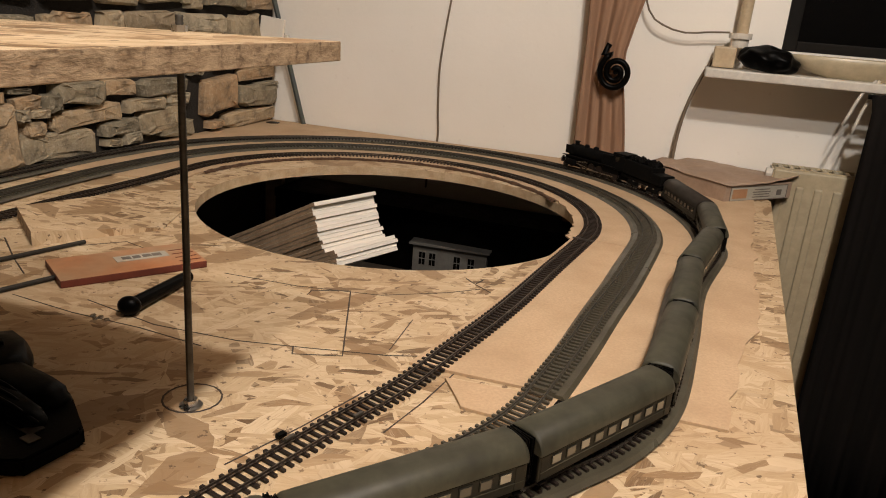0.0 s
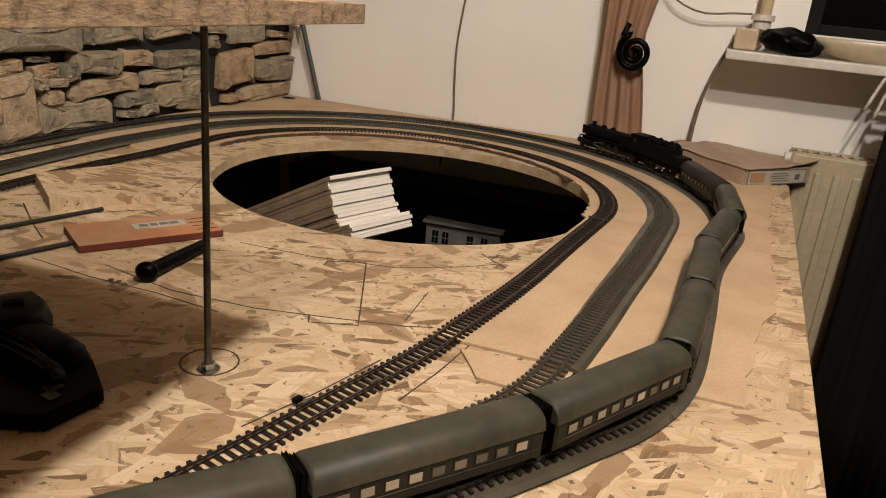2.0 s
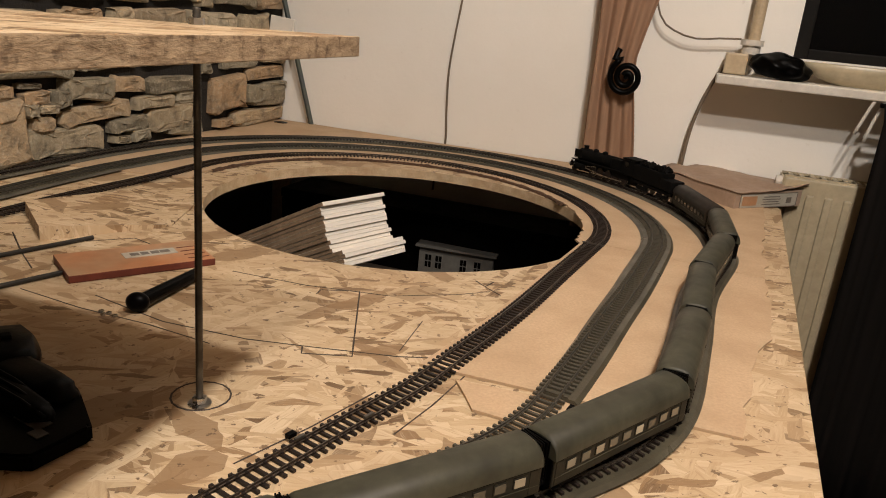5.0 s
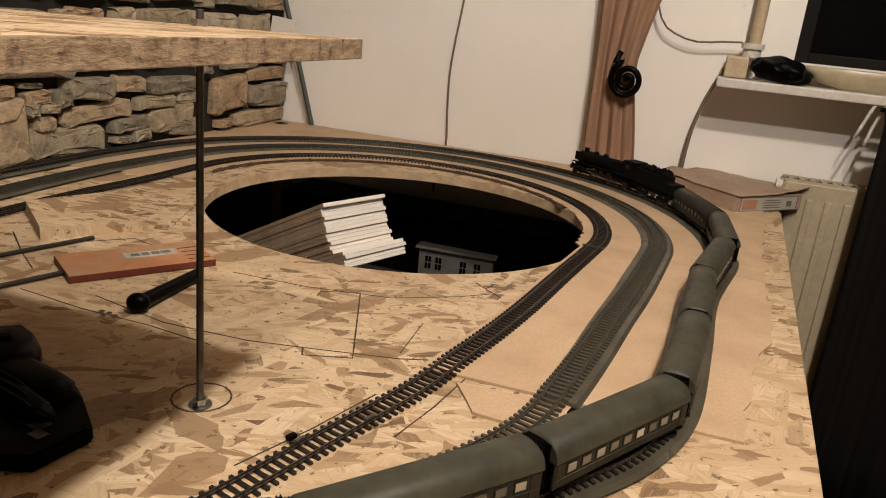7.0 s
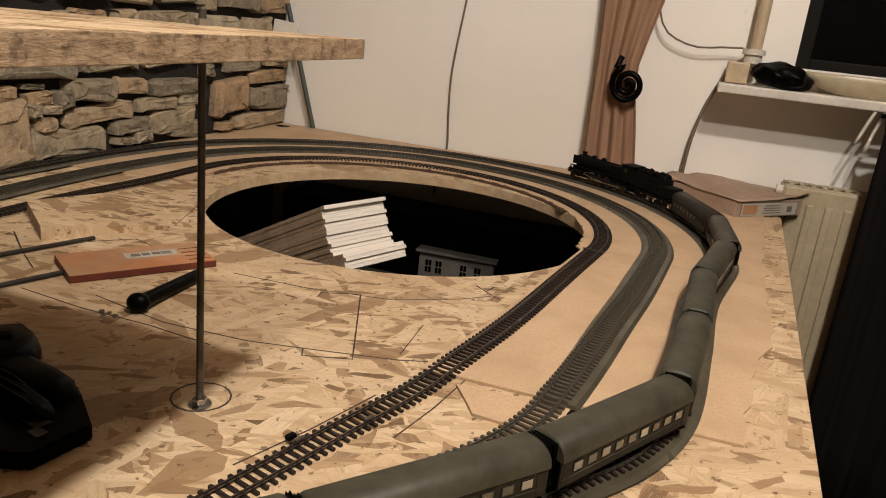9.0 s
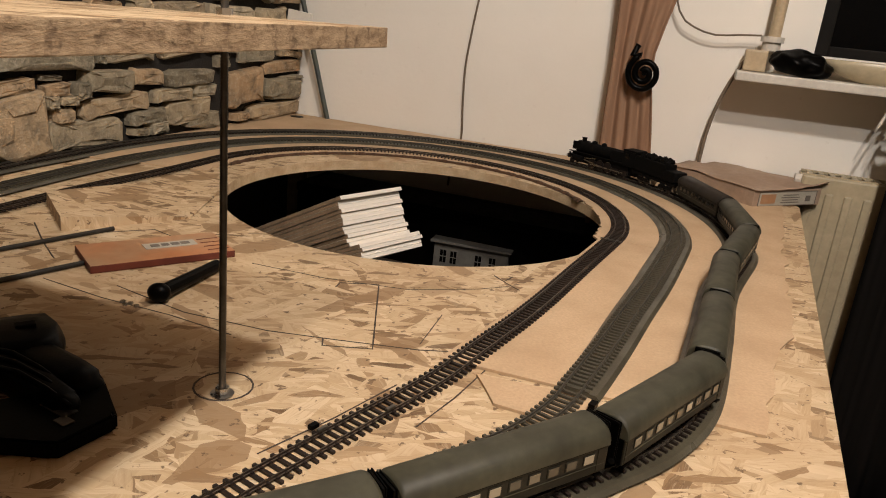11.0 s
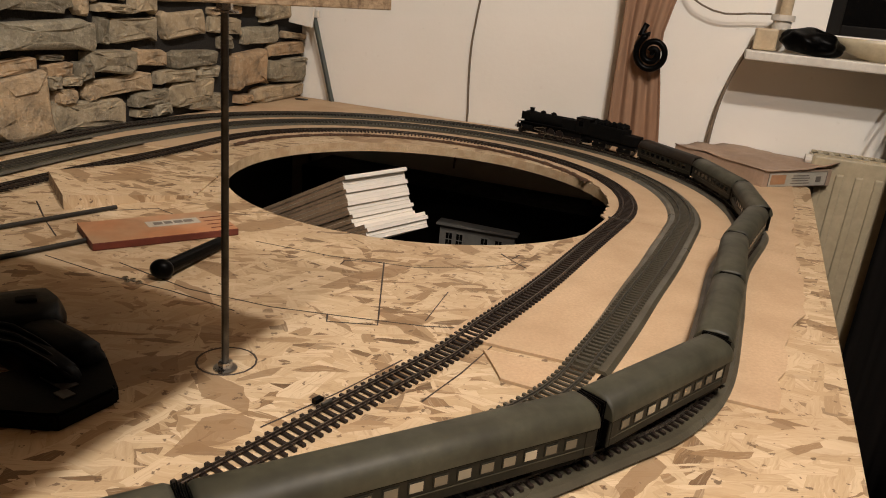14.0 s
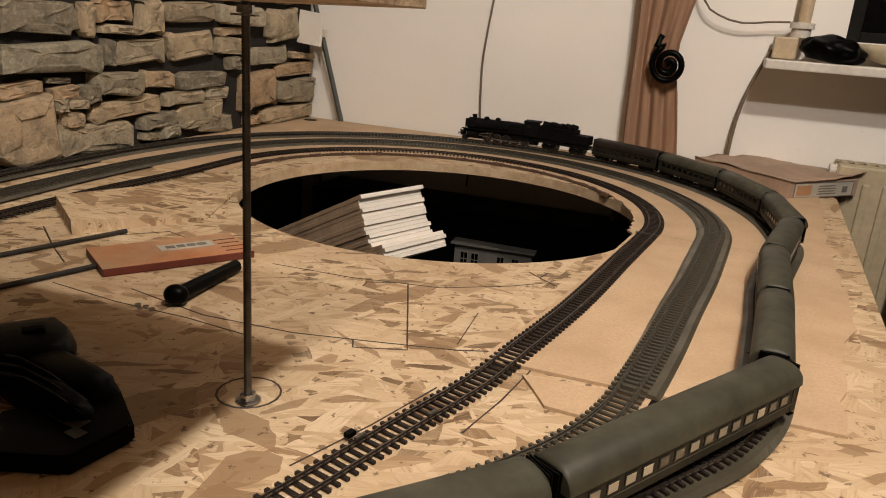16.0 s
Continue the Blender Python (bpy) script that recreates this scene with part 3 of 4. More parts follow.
def coach(L=0.1660, windows=9, bogie=0.058):
    Wd, H0, H1 = 0.0315, 0.0085, 0.0300
    c = thing("passenger_coach", "olive green model passenger coach with pale windows", "train coach", group="coaches of the train")
    bm = box(bmesh.new(), (L, Wd, H1 - H0), (0, 0, (H0 + H1) / 2), bevel=0.0008)
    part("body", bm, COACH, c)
    # barrel roof
    bm = bmesh.new()
    rows = []
    for i, x in enumerate((-L / 2 - 0.0004, -L / 2 + 0.003, L / 2 - 0.003, L / 2 + 0.0004)):
        k = 0.86 if i in (0, 3) else 1.0
        rows.append([(x, math.copysign(abs(math.cos(a)) ** 0.75, math.cos(a)) * (Wd / 2 + 0.0012), H1 - 0.0006 + k * 0.0155 * math.sin(a) ** 0.85) for a in [math.pi * j / 16 for j in range(17)]])
    vs = ribbon(bm, rows)
    bm.faces.new(vs[0]), bm.faces.new(vs[-1][::-1])
    bmesh.ops.recalc_face_normals(bm, faces=bm.faces)
    part("roof", bm, ROOF, c, "smooth olive grey barrel roof", smooth=True)
    for f in c.children[-1].data.polygons:
        f.use_smooth = abs(f.normal.x) < 0.8
    for sd in (-1, 1):
        for i in range(windows):
            x = (i - (windows - 1) / 2) * 0.0162
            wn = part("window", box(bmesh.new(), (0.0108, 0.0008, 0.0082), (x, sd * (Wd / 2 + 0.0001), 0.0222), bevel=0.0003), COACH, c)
            # inner-side panes take dark glass: that side's shade, put into the colour
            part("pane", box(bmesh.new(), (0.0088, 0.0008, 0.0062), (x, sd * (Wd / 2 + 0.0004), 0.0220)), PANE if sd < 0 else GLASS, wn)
        part("trim_line", box(bmesh.new(), (L - 0.004, 0.0006, 0.0006), (0, sd * (Wd / 2 + 0.0002), 0.0155)), ROOF, c)
        part("gutter", box(bmesh.new(), (L, 0.0008, 0.0007), (0, sd * (Wd / 2 + 0.0005), H1 - 0.001)), BLACK, c)
        for x in (-L / 2 + 0.006, L / 2 - 0.006):
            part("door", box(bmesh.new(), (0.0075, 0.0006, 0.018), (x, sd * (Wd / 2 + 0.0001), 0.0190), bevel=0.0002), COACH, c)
            part("step", box(bmesh.new(), (0.007, 0.004, 0.0008), (x, sd * (Wd / 2 - 0.001), 0.0065)), BLACK, c)
    for e in (-1, 1):
        part("end_wall", box(bmesh.new(), (0.0012, Wd - 0.002, H1 - H0 - 0.001), (e * (L / 2 + 0.0005), 0, (H0 + H1) / 2)), BLACK, c)
        bm = bmesh.new()
        for k in range(3):
            box(bm, (0.0009, 0.0215 - 0.0012 * (k % 2), 0.032 - 0.0012 * (k % 2)), (e * (L / 2 + 0.0014 + k * 0.0012), 0, 0.0265), bevel=0.0003)
        part("gangway", bm, BLACK, c, "black folding gangway bellows")
        for sd in (-1, 1):
            bm = rod(bmesh.new(), (e * L / 2, sd * 0.0095, 0.0115), (e * (L / 2 + 0.004), sd * 0.0095, 0.0115), 0.0009)
            rod(bm, (e * (L / 2 + 0.004), sd * 0.0095, 0.0115), (e * (L / 2 + 0.0046), sd * 0.0095, 0.0115), 0.0024)
            part("buffer", bm, MATT_BLACK, c)
        bog = part("bogie", box(box(bmesh.new(), (0.036, 0.0022, 0.0045), (e * bogie, 0.0125, 0.0062), bevel=0.0006), (0.036, 0.0022, 0.0045), (e * bogie, -0.0125, 0.0062), bevel=0.0006), MATT_BLACK, c)
        for x in (-0.0125, 0.0125):
            for sd in (-1, 1):
                part("wheel", rod(rod(bmesh.new(), (e * bogie + x, sd * 0.0072, 0.0055), (e * bogie + x, sd * 0.0095, 0.0055), 0.0055, n=18), (e * bogie + x, 0, 0.0055), (e * bogie + x, sd * 0.0075, 0.0055), 0.001), MATT_BLACK, bog)
    part("underframe", box(bmesh.new(), (L - 0.006, Wd - 0.005, 0.003), (0, 0, 0.0085)), MATT_BLACK, c)
    part("battery_box", box(bmesh.new(), (0.026, 0.02, 0.006), (0.006, 0, 0.0055), bevel=0.0006), MATT_BLACK, c)
    part("coupling", box(bmesh.new(), (L + 0.010, 0.003, 0.0015), (0, 0, 0.0072)), MATT_BLACK, c)
    return c


def grow(ob, k):
    """Make a thing's meshes larger about its foot."""
    for c in ob.children_recursive:
        if c.type == "MESH":
            c.data.transform(Matrix.Diagonal((*k, 1)))


def steam_engine():
    e = thing("steam_locomotive", "black model steam locomotive with bright valve gear", "locomotive")
    # nose towards +x; from -0.075 to 0.085
    bm = rod(bmesh.new(), (-0.03, 0, 0.030), (0.068, 0, 0.030), 0.0105, 0.0105, n=24)
    for x in (-0.012, 0.008, 0.03, 0.05):
        rod(bm, (x, 0, 0.030), (x + 0.0012, 0, 0.030), 0.0108, n=24)
    part("boiler", bm, MATT_BLACK, e, smooth=False)
    part("smokebox_door", rod(rod(bmesh.new(), (0.068, 0, 0.03), (0.0705, 0, 0.03), 0.0098, 0.007, n=24), (0.0705, 0, 0.03), (0.072, 0, 0.03), 0.0015), MATT_BLACK, e)
    part("chimney", rod(rod(bmesh.new(), (0.058, 0, 0.038), (0.058, 0, 0.0455), 0.004, 0.0045, n=16), (0.058, 0, 0.0455), (0.058, 0, 0.0465), 0.0052, n=16), MATT_BLACK, e)
    for x in (0.034, 0.012):
        bm = rod(bmesh.new(), (x, 0, 0.037), (x, 0, 0.0428), 0.0055, 0.005, n=16)
        rod(bm, (x, 0, 0.0428), (x, 0, 0.0445), 0.005, 0.002, n=16)
        part("dome", bm, MATT_BLACK, e)
    part("firebox", box(bmesh.new(), (0.03, 0.022, 0.022), (-0.026, 0, 0.028), bevel=0.003), MATT_BLACK, e)
    bm = box(bmesh.new(), (0.026, 0.030, 0.024), (-0.054, 0, 0.031), bevel=0.001)
    part("cab", bm, MATT_BLACK, e)
    part("cab_roof", box(bmesh.new(), (0.030, 0.031, 0.003), (-0.055, 0, 0.0445), bevel=0.0013), MATT_BLACK, e)
    for sd in (-1, 1):
        part("cab_window", box(bmesh.new(), (0.008, 0.0008, 0.008), (-0.051, sd * 0.0151, 0.036)), GLASS, e)
        part("running_board", box(bmesh.new(), (0.128, 0.006, 0.0012), (0.014, sd * 0.0125, 0.0215)), MATT_BLACK, e)
        part("smoke_deflector", box(bmesh.new(), (0.018, 0.0008, 0.014), (0.063, sd * 0.0145, 0.0325), bevel=0.0003), MATT_BLACK, e)
        part("cylinder", rod(bmesh.new(), (0.047, sd * 0.0135, 0.0115), (0.067, sd * 0.0135, 0.0115), 0.0052, n=16), MATT_BLACK, e)
        part("cylinder_cover", rod(bmesh.new(), (0.067, sd * 0.0135, 0.0115), (0.0685, sd * 0.0135, 0.0115), 0.004, n=16), STEEL, e)
        for i, x in enumerate((-0.044, -0.026, -0.008, 0.010, 0.028)):
            w = part("driving_wheel", rod(bmesh.new(), (x, sd * 0.0072, 0.0082), (x, sd * 0.0098, 0.0082), 0.0082, n=22), RED, e)
            part("tyre", rod(bmesh.new(), (x, sd * 0.0070, 0.0082), (x, sd * 0.0080, 0.0082), 0.0088, n=22), STEEL, w)
        part("leading_wheel", rod(bmesh.new(), (0.073, sd * 0.0072, 0.0052), (0.073, sd * 0.0098, 0.0052), 0.0052, n=18), RED, e)
        part("coupling_rod", box(bmesh.new(), (0.074, 0.0008, 0.0016), (-0.008, sd * 0.0112, 0.0062)), STEEL, e)
        part("connecting_rod", box(bmesh.new(), (0.044, 0.0008, 0.0016), (0.022, sd * 0.0122, 0.0090), Matrix.Rotation(radians(-6), 4, "Y")), STEEL, e)
        part("valve_rod", box(bmesh.new(), (0.026, 0.0008, 0.0014), (0.030, sd * 0.0130, 0.0160), Matrix.Rotation(radians(8), 4, "Y")), STEEL, e)
        part("lamp", rod(bmesh.new(), (0.0795, sd * 0.009, 0.0165), (0.082, sd * 0.009, 0.0165), 0.0021), STEEL, e)
        bm = rod(bmesh.new(), (0.0795, sd * 0.0095, 0.0115), (0.0845, sd * 0.0095, 0.0115), 0.001)
        rod(bm, (0.0845, sd * 0.0095, 0.0115), (0.0852, sd * 0.0095, 0.0115), 0.0027, n=14)
        part("buffer", bm, STEEL, e)
    part("buffer_beam", box(bmesh.new(), (0.0025, 0.030, 0.006), (0.0785, 0, 0.0115)), RED, e)
    part("front_platform", box(bmesh.new(), (0.014, 0.026, 0.0015), (0.074, 0, 0.0150)), MATT_BLACK, e)
    part("frame", box(bmesh.new(), (0.145, 0.0135, 0.016), (0.004, 0, 0.0125)), MATT_BLACK, e)
    part("ash_pan", box(bmesh.new(), (0.034, 0.021, 0.010), (-0.036, 0, 0.0150), bevel=0.001), MATT_BLACK, e)
    grow(e, (1.25, 1.14, 1.32))
    return e


def coal_tender():
    t = thing("coal_tender", "black model coal tender behind the locomotive", "train wagon")
    part("tub", box(box(bmesh.new(), (0.066, 0.029, 0.019), (0.008, 0, 0.0245), bevel=0.0015), (0.024, 0.029, 0.013), (-0.036, 0, 0.0215), bevel=0.0015), MATT_BLACK, t)
    bm = bmesh.new()
    rc = random.Random(3)
    for k in range(60):
        box(bm, (0.006, 0.006, 0.005), (rc.uniform(-0.02, 0.036), rc.uniform(-0.01, 0.01), 0.034 + rc.uniform(0, 0.003)), Euler((rc.random() * 3, rc.random() * 3, rc.random() * 3)).to_matrix().to_4x4())
    tagged(part("coal", bm, MATT_BLACK, t), kind="stuff")
    part("frame", box(bmesh.new(), (0.096, 0.024, 0.004), (-0.002, 0, 0.0118)), MATT_BLACK, t)
    for x in (-0.036, -0.022, 0.012, 0.026):
        for sd in (-1, 1):
            w = part("wheel", rod(bmesh.new(), (x, sd * 0.0072, 0.0055), (x, sd * 0.0098, 0.0055), 0.0055, n=18), RED, t)
            part("tyre", rod(bmesh.new(), (x, sd * 0.0070, 0.0055), (x, sd * 0.0080, 0.0055), 0.0061, n=18), STEEL, w)
    for x in (-0.029, 0.019):
        for sd in (-1, 1):
            part("bogie_frame", box(bmesh.new(), (0.024, 0.002, 0.004), (x, sd * 0.0115, 0.0062), bevel=0.0005), MATT_BLACK, t)
    for sd in (-1, 1):
        bm = rod(bmesh.new(), (-0.05, sd * 0.0095, 0.0115), (-0.0545, sd * 0.0095, 0.0115), 0.001)
        rod(bm, (-0.0545, sd * 0.0095, 0.0115), (-0.0552, sd * 0.0095, 0.0115), 0.0026, n=14)
        part("buffer", bm, STEEL, t)
    part("drawbar", box(bmesh.new(), (0.03, 0.003, 0.0015), (0.055, 0, 0.009)), MATT_BLACK, t)
    grow(t, (1.42, 1.12, 1.58))
    return t


# where each vehicle's middle stands along the outer line at rest, and half its bogie spacing
GAP0, PITCH = 0.441, 0.175
first = coach()
for k in range(-1, 6):
    c = first if k == 5 else copy_thing(first, Matrix())
    VEHICLES.append((c, GAP0 + (k + 0.5) * PITCH, 0.058))
tagged(first, "model passenger coach with a darkened brown roof behind the tender")
for c in first.children:
    if c.name.startswith("roof"):
        c.data = c.data.copy()
        c.data.materials[0] = ROOF_DARK
LONG = 0.264
rear = coach(LONG - 0.009, 14, 0.096)
tagged(rear, "long olive green model coach with pale windows")
VEHICLES.append((rear, GAP0 - PITCH - LONG / 2, 0.086))
VEHICLES.append((copy_thing(rear, Matrix()), GAP0 - PITCH - LONG * 1.5, 0.086))
tail = GAP0 + 6 * PITCH
VEHICLES.append((coal_tender(), tail + 0.081, 0.036))
VEHICLES.append((steam_engine(), tail + 0.2265, 0.058))
# the way gone since the start
GONE = ((8.0, 0.0), (8.4, 0.0015), (9.0, 0.008), (9.6, 0.018), (10.3, 0.034), (11.0, 0.052), (11.5, 0.066), (12.0, 0.088), (12.5, 0.109), (13.0, 0.137), (13.5, 0.169), (14.0, 0.206), (14.5, 0.245), (15.0, 0.288), (15.5, 0.332), (16.0, 0.381))



def gone(t, s):
    """The way gone by a vehicle at t: the couplings stretch, so the rear starts later."""
    way = float(np.interp(t, [g[0] for g in GONE], [g[1] for g in GONE]))
    slack = 0.012 * max(0.0, min(1.0, (tail - s) / 1.2))
    return max(0.0, way - slack * min(1.0, way / 0.05))


def on_track(s, half):
    a, b = OUTER.at(s - half), OUTER.at(s + half)
    d = b - a
    m = (a + b) / 2
    return Matrix.Translation((m.x, m.y, RAIL_Z)) @ Matrix.Rotation(math.atan2(d.y, d.x), 4, "Z")


# ---- shelf over the board ----
SH_A = Vector((-0.039, 0.474, 0.296))
SH_U = Vector((0.951, -0.310, 0.0))
SH_N = Vector((-0.31, -0.951, 0.0))
shelf = thing("raised_board", "raised strand board shelf held over the table by threaded rods", "shelf")
bm = box(bmesh.new(), (0.62, 0.95, 0.013), (-0.31, -0.475, -0.003), bevel=0.0006)
for f in bm.faces:
    f.material_index = int(abs(f.normal.z) < 0.5)
plate = part("board", bm, [OSB, OSB_EDGE], shelf)
plate.matrix_basis = Matrix.Translation(SH_A) @ Matrix.Rotation(math.atan2(-0.310, 0.951), 4, "Z") @ pose(0, 0, 0, 0, -1.6, 0)


def threaded_rod(x, y):
    top = 0.309
    bm = bmesh.new()
    rows = []
    for i in range(int((top + 0.02) / 0.0011)):
        r = 0.0031 if i % 2 else 0.0026
        rows.append([(x + r * math.cos(a), y + r * math.sin(a), -0.02 + i * 0.0011) for a in [2 * math.pi * k / 10 for k in range(10)]])
    ribbon(bm, rows, closed=True)
    p = part("rod", bm, ZINC, shelf, "zinc plated threaded steel rod", smooth=True)
    for z in (0.0045, 0.2785, 0.2985):
        bm = bmesh.new()
        bmesh.ops.create_cone(bm, cap_ends=True, segments=6, radius1=0.0058, radius2=0.0058, depth=0.005, matrix=Matrix.Translation((x, y, z)))
        part("nut", bm, STEEL, p)
        part("washer", rod(bmesh.new(), (x, y, z - 0.0042), (x, y, z - 0.003), 0.0095, n=20), STEEL, p)


threaded_rod(-0.154, 0.490)
threaded_rod(-0.55, 0.60)


# ---- lines drawn on the board ----


def drawn(name, pts, w=0.0013, closed=False, label="pencil line drawn on the strand board"):
    bm = bmesh.new()
    pts = [Vector((*p, 0)) for p in pts]
    if closed:
        pts.append(pts[0])
    fine = []
    for a, b in zip(pts, pts[1:]):
        n = max(1, int((b - a).length / 0.01))
        fine += [a.lerp(b, i / n) for i in range(n)]
    fine.append(pts[-1])
    rows = []
    for i, p in enumerate(fine):
        d = (fine[min(i + 1, len(fine) - 1)] - fine[max(i - 1, 0)]).normalized()
        o = Vector((-d.y, d.x, 0)) * w * 0.8 * (0.8 + 0.4 * noise.noise(p * 60))
        rows.append([p - o + Vector((0, 0, 0.0001)), p - o * 0.6 + Vector((0, 0, 0.0005)), p + o * 0.6 + Vector((0, 0, 0.0005)), p + o + Vector((0, 0, 0.0001))])
    ribbon(bm, rows)
    return part(name, bm, PENCIL, table, label)


drawn("pencil_line", [(-0.105, 0.750), (-0.102, 0.765), (-0.057, 0.772), (-0.044, 0.600), (-0.092, 0.597), (-0.094, 0.612)])
drawn("pencil_line", [(-0.157 + 0.024 * math.cos(k * 0.35), 0.503 + 0.024 * math.sin(k * 0.35)) for k in range(18)], 0.0015, True)
drawn("pencil_line", [(-0.215, 0.80), (-0.12, 0.775), (-0.02, 0.765), (0.06, 0.79), (0.10, 0.81)], 0.0008)
drawn("pencil_line", [(-0.33, 0.69), (-0.24, 0.64), (-0.15, 0.617), (-0.08, 0.612), (0.0, 0.608), (0.035, 0.612)], 0.0011)
# no pencil mark: this line traces the far edge of the shelf's shadow
drawn("pencil_line", [(-0.41, 0.69), (-0.33, 0.655), (-0.25, 0.63), (-0.18, 0.60)], 0.0011)
drawn("pencil_line", [(0.083, 0.845), (0.094, 0.826), (0.106, 0.846)], 0.0018)
drawn("pencil_line", [(0.094, 0.826), (0.112, 0.80)], 0.0012)
drawn("pencil_line", [(0.0, 0.62), (0.02, 0.70)], 0.0009)
drawn("pencil_line", [(-0.105, 0.413), (-0.060, 0.470), (-0.015, 0.535)], 0.0012)
drawn("pencil_line", [(0.006, 0.470), (0.036, 0.522), (0.070, 0.592)], 0.0012)
drawn("pencil_line", [(-0.52, 0.87), (-0.47, 0.80), (-0.43, 0.75)], 0.0015)
drawn("pencil_line", [(-0.42, 0.86), (-0.37, 0.89), (-0.34, 0.87)], 0.0012)

# a black disc in the board's far corner, for an oval hole's dark inside
bm = bmesh.new()
bmesh.ops.create_cone(bm, cap_ends=True, segments=24, radius1=0.018, radius2=0.018, depth=0.0008, matrix=Matrix.Translation((-0.412, 1.955, 0.0036)) @ Matrix.Diagonal((1.0, 0.9, 1, 1)))
part("dark_knot", bm, BLACK, table, "black disc for the dark depth of an oval hole")

# ---- raised ramp of strand board beside the cut-out ----
bm = bmesh.new()
low = [(-0.472, 0.846), (-0.345, 0.955), (-0.352, 1.09), (-0.455, 1.13), (-0.548, 0.952)]
hi = (0.019, 0.003, 0.003, 0.006, 0.019)
b0 = [bm.verts.new((x, y, 0.0002)) for x, y in low]
t0 = [bm.verts.new((x, y, h)) for (x, y), h in zip(low, hi)]
bm.faces.new(t0), bm.faces.new(b0[::-1])
for k in range(5):
    f = bm.faces.new((b0[k], b0[(k + 1) % 5], t0[(k + 1) % 5], t0[k]))
    f.material_index = int(k in (4,))
bmesh.ops.recalc_face_normals(bm, faces=bm.faces)
tagged(part("board_offcut", bm, [OSB, OSB_EDGE]), "strand board offcut wedge lying beside the round cut-out", "board")

# ---- things lying on the board ----
carton = thing("flat_box", "flat orange card box with a printed pale label", "box", pose(-0.330, 0.796, 0, 0, 0, 38))
bm = box(bmesh.new(), (0.165, 0.080, 0.009), (0, 0, 0.0048), bevel=0.0012)
for f in bm.faces:
    f.material_index = int(f.normal.z < 0.5)
part("card_body", bm, [ORANGE, ORANGE_EDGE], carton)
part("label", box(bmesh.new(), (0.062, 0.020, 0.0006), (0.018, 0.006, 0.0096)), CARD_LIGHT, carton, "pale printed label")
for k, (x, w) in enumerate(((-0.004, 0.010), (0.008, 0.009), (0.020, 0.010), (0.032, 0.011))):
    part("print_bar", box(bmesh.new(), (w, 0.009, 0.0004), (x + 0.004, 0.006, 0.0101)), INK, carton)
for k in range(4):
    part("flute", box(bmesh.new(), (0.026, 0.0015, 0.0006), (0.066, -0.028 + k * 0.014, 0.0095)), ORANGE_EDGE, carton)


def loose_rod(a, b, label):
    a, b = Vector((*a, 0.0034)), Vector((*b, 0.0034))
    ob = part("threaded_rod", rod(bmesh.new(), a, b, 0.0029, n=12), ROD, smooth=False)
    return tagged(ob, label, "rod", "loose rods on the board")


loose_rod((-0.60, 0.60), (-0.415, 0.868), "dark threaded steel rod lying on strand board")
loose_rod((-0.55, 0.51), (-0.387, 0.742), "dark threaded steel rod lying beside the orange box")

tool = thing("hand_tool", "black hand tool with a thick round head lying on the board", "tool")
a, b = Vector((-0.272, 0.658, 0.010)), Vector((-0.246, 0.762, 0.0075))
part("handle", rod(bmesh.new(), a, b, 0.0078, 0.007, n=16), BLACK, tool, smooth=False)
bm = bmesh.new()
bmesh.ops.create_uvsphere(bm, u_segments=18, v_segments=12, radius=0.0115, matrix=Matrix.Translation(a + Vector((0, 0, 0.001))) @ Matrix.Diagonal((1.05, 0.85, 0.9, 1)))
part("head", bm, BLACK, tool, smooth=True)

# a heap of black plastic gear in the shelf's shade
gear = thing("black_power_tool", "bulky black plastic power tool lying in the shade of the shelf", "tool")


def lump(name, c, size, rz, label="", seed=1, rx=0, mat=None):
    bm = box(bmesh.new(), (1, 1, 1))
    bmesh.ops.subdivide_edges(bm, edges=bm.edges, cuts=4, use_grid_fill=True)
    for v in bm.verts:
        p = v.co.normalized() * 0.62
        v.co = v.co.lerp(p, 0.55) + 0.05 * noise.noise_vector(v.co * 3 + Vector((seed, 0, 0)))
    m = Matrix.Translation(c) @ Euler((radians(rx), 0, radians(rz))).to_matrix().to_4x4() @ Matrix.Diagonal((*size, 1))
    bmesh.ops.transform(bm, matrix=m, verts=bm.verts)
    return part(name, bm, mat or BLACK, gear, label, smooth=True)


lump("housing", (-0.345, 0.505, 0.014), (0.090, 0.070, 0.028), 35, seed=2)
lump("housing_rear", (-0.400, 0.470, 0.014), (0.110, 0.090, 0.028), 20, seed=4)
lump("grip", (-0.290, 0.483, 0.0125), (0.105, 0.030, 0.023), -32, seed=5)
lump("lower_grip", (-0.292, 0.455, 0.0125), (0.110, 0.022, 0.023), -32, seed=7)
for dx in (0.0, 0.010, 0.020):
    part("cooling_ridge", tube(bmesh.new(), [(-0.345 + dx, 0.487 - dx * 1.4, 0.0235), (-0.315 + dx, 0.476 - dx * 1.4, 0.0262), (-0.285 + dx, 0.460 - dx * 1.4, 0.0245), (-0.262 + dx, 0.449 - dx * 1.4, 0.0185)], 0.0021), BLACK, gear, smooth=True)
part("switch", box(bmesh.new(), (0.016, 0.010, 0.005), (-0.330, 0.520, 0.0285), Matrix.Rotation(radians(35), 4, "Z"), bevel=0.0015), MATT_BLACK, gear)
bm = bmesh.new()
prism(bm, [(-0.305, 0.425), (-0.240, 0.470), (-0.210, 0.425), (-0.232, 0.382), (-0.290, 0.380)], 0.0004, 0.014)
bmesh.ops.bevel(bm, geom=bm.edges[:], offset=0.002, segments=2, affect="EDGES")
foot = part("battery_pack", bm, BLACK, gear, "flat angular black battery pack")
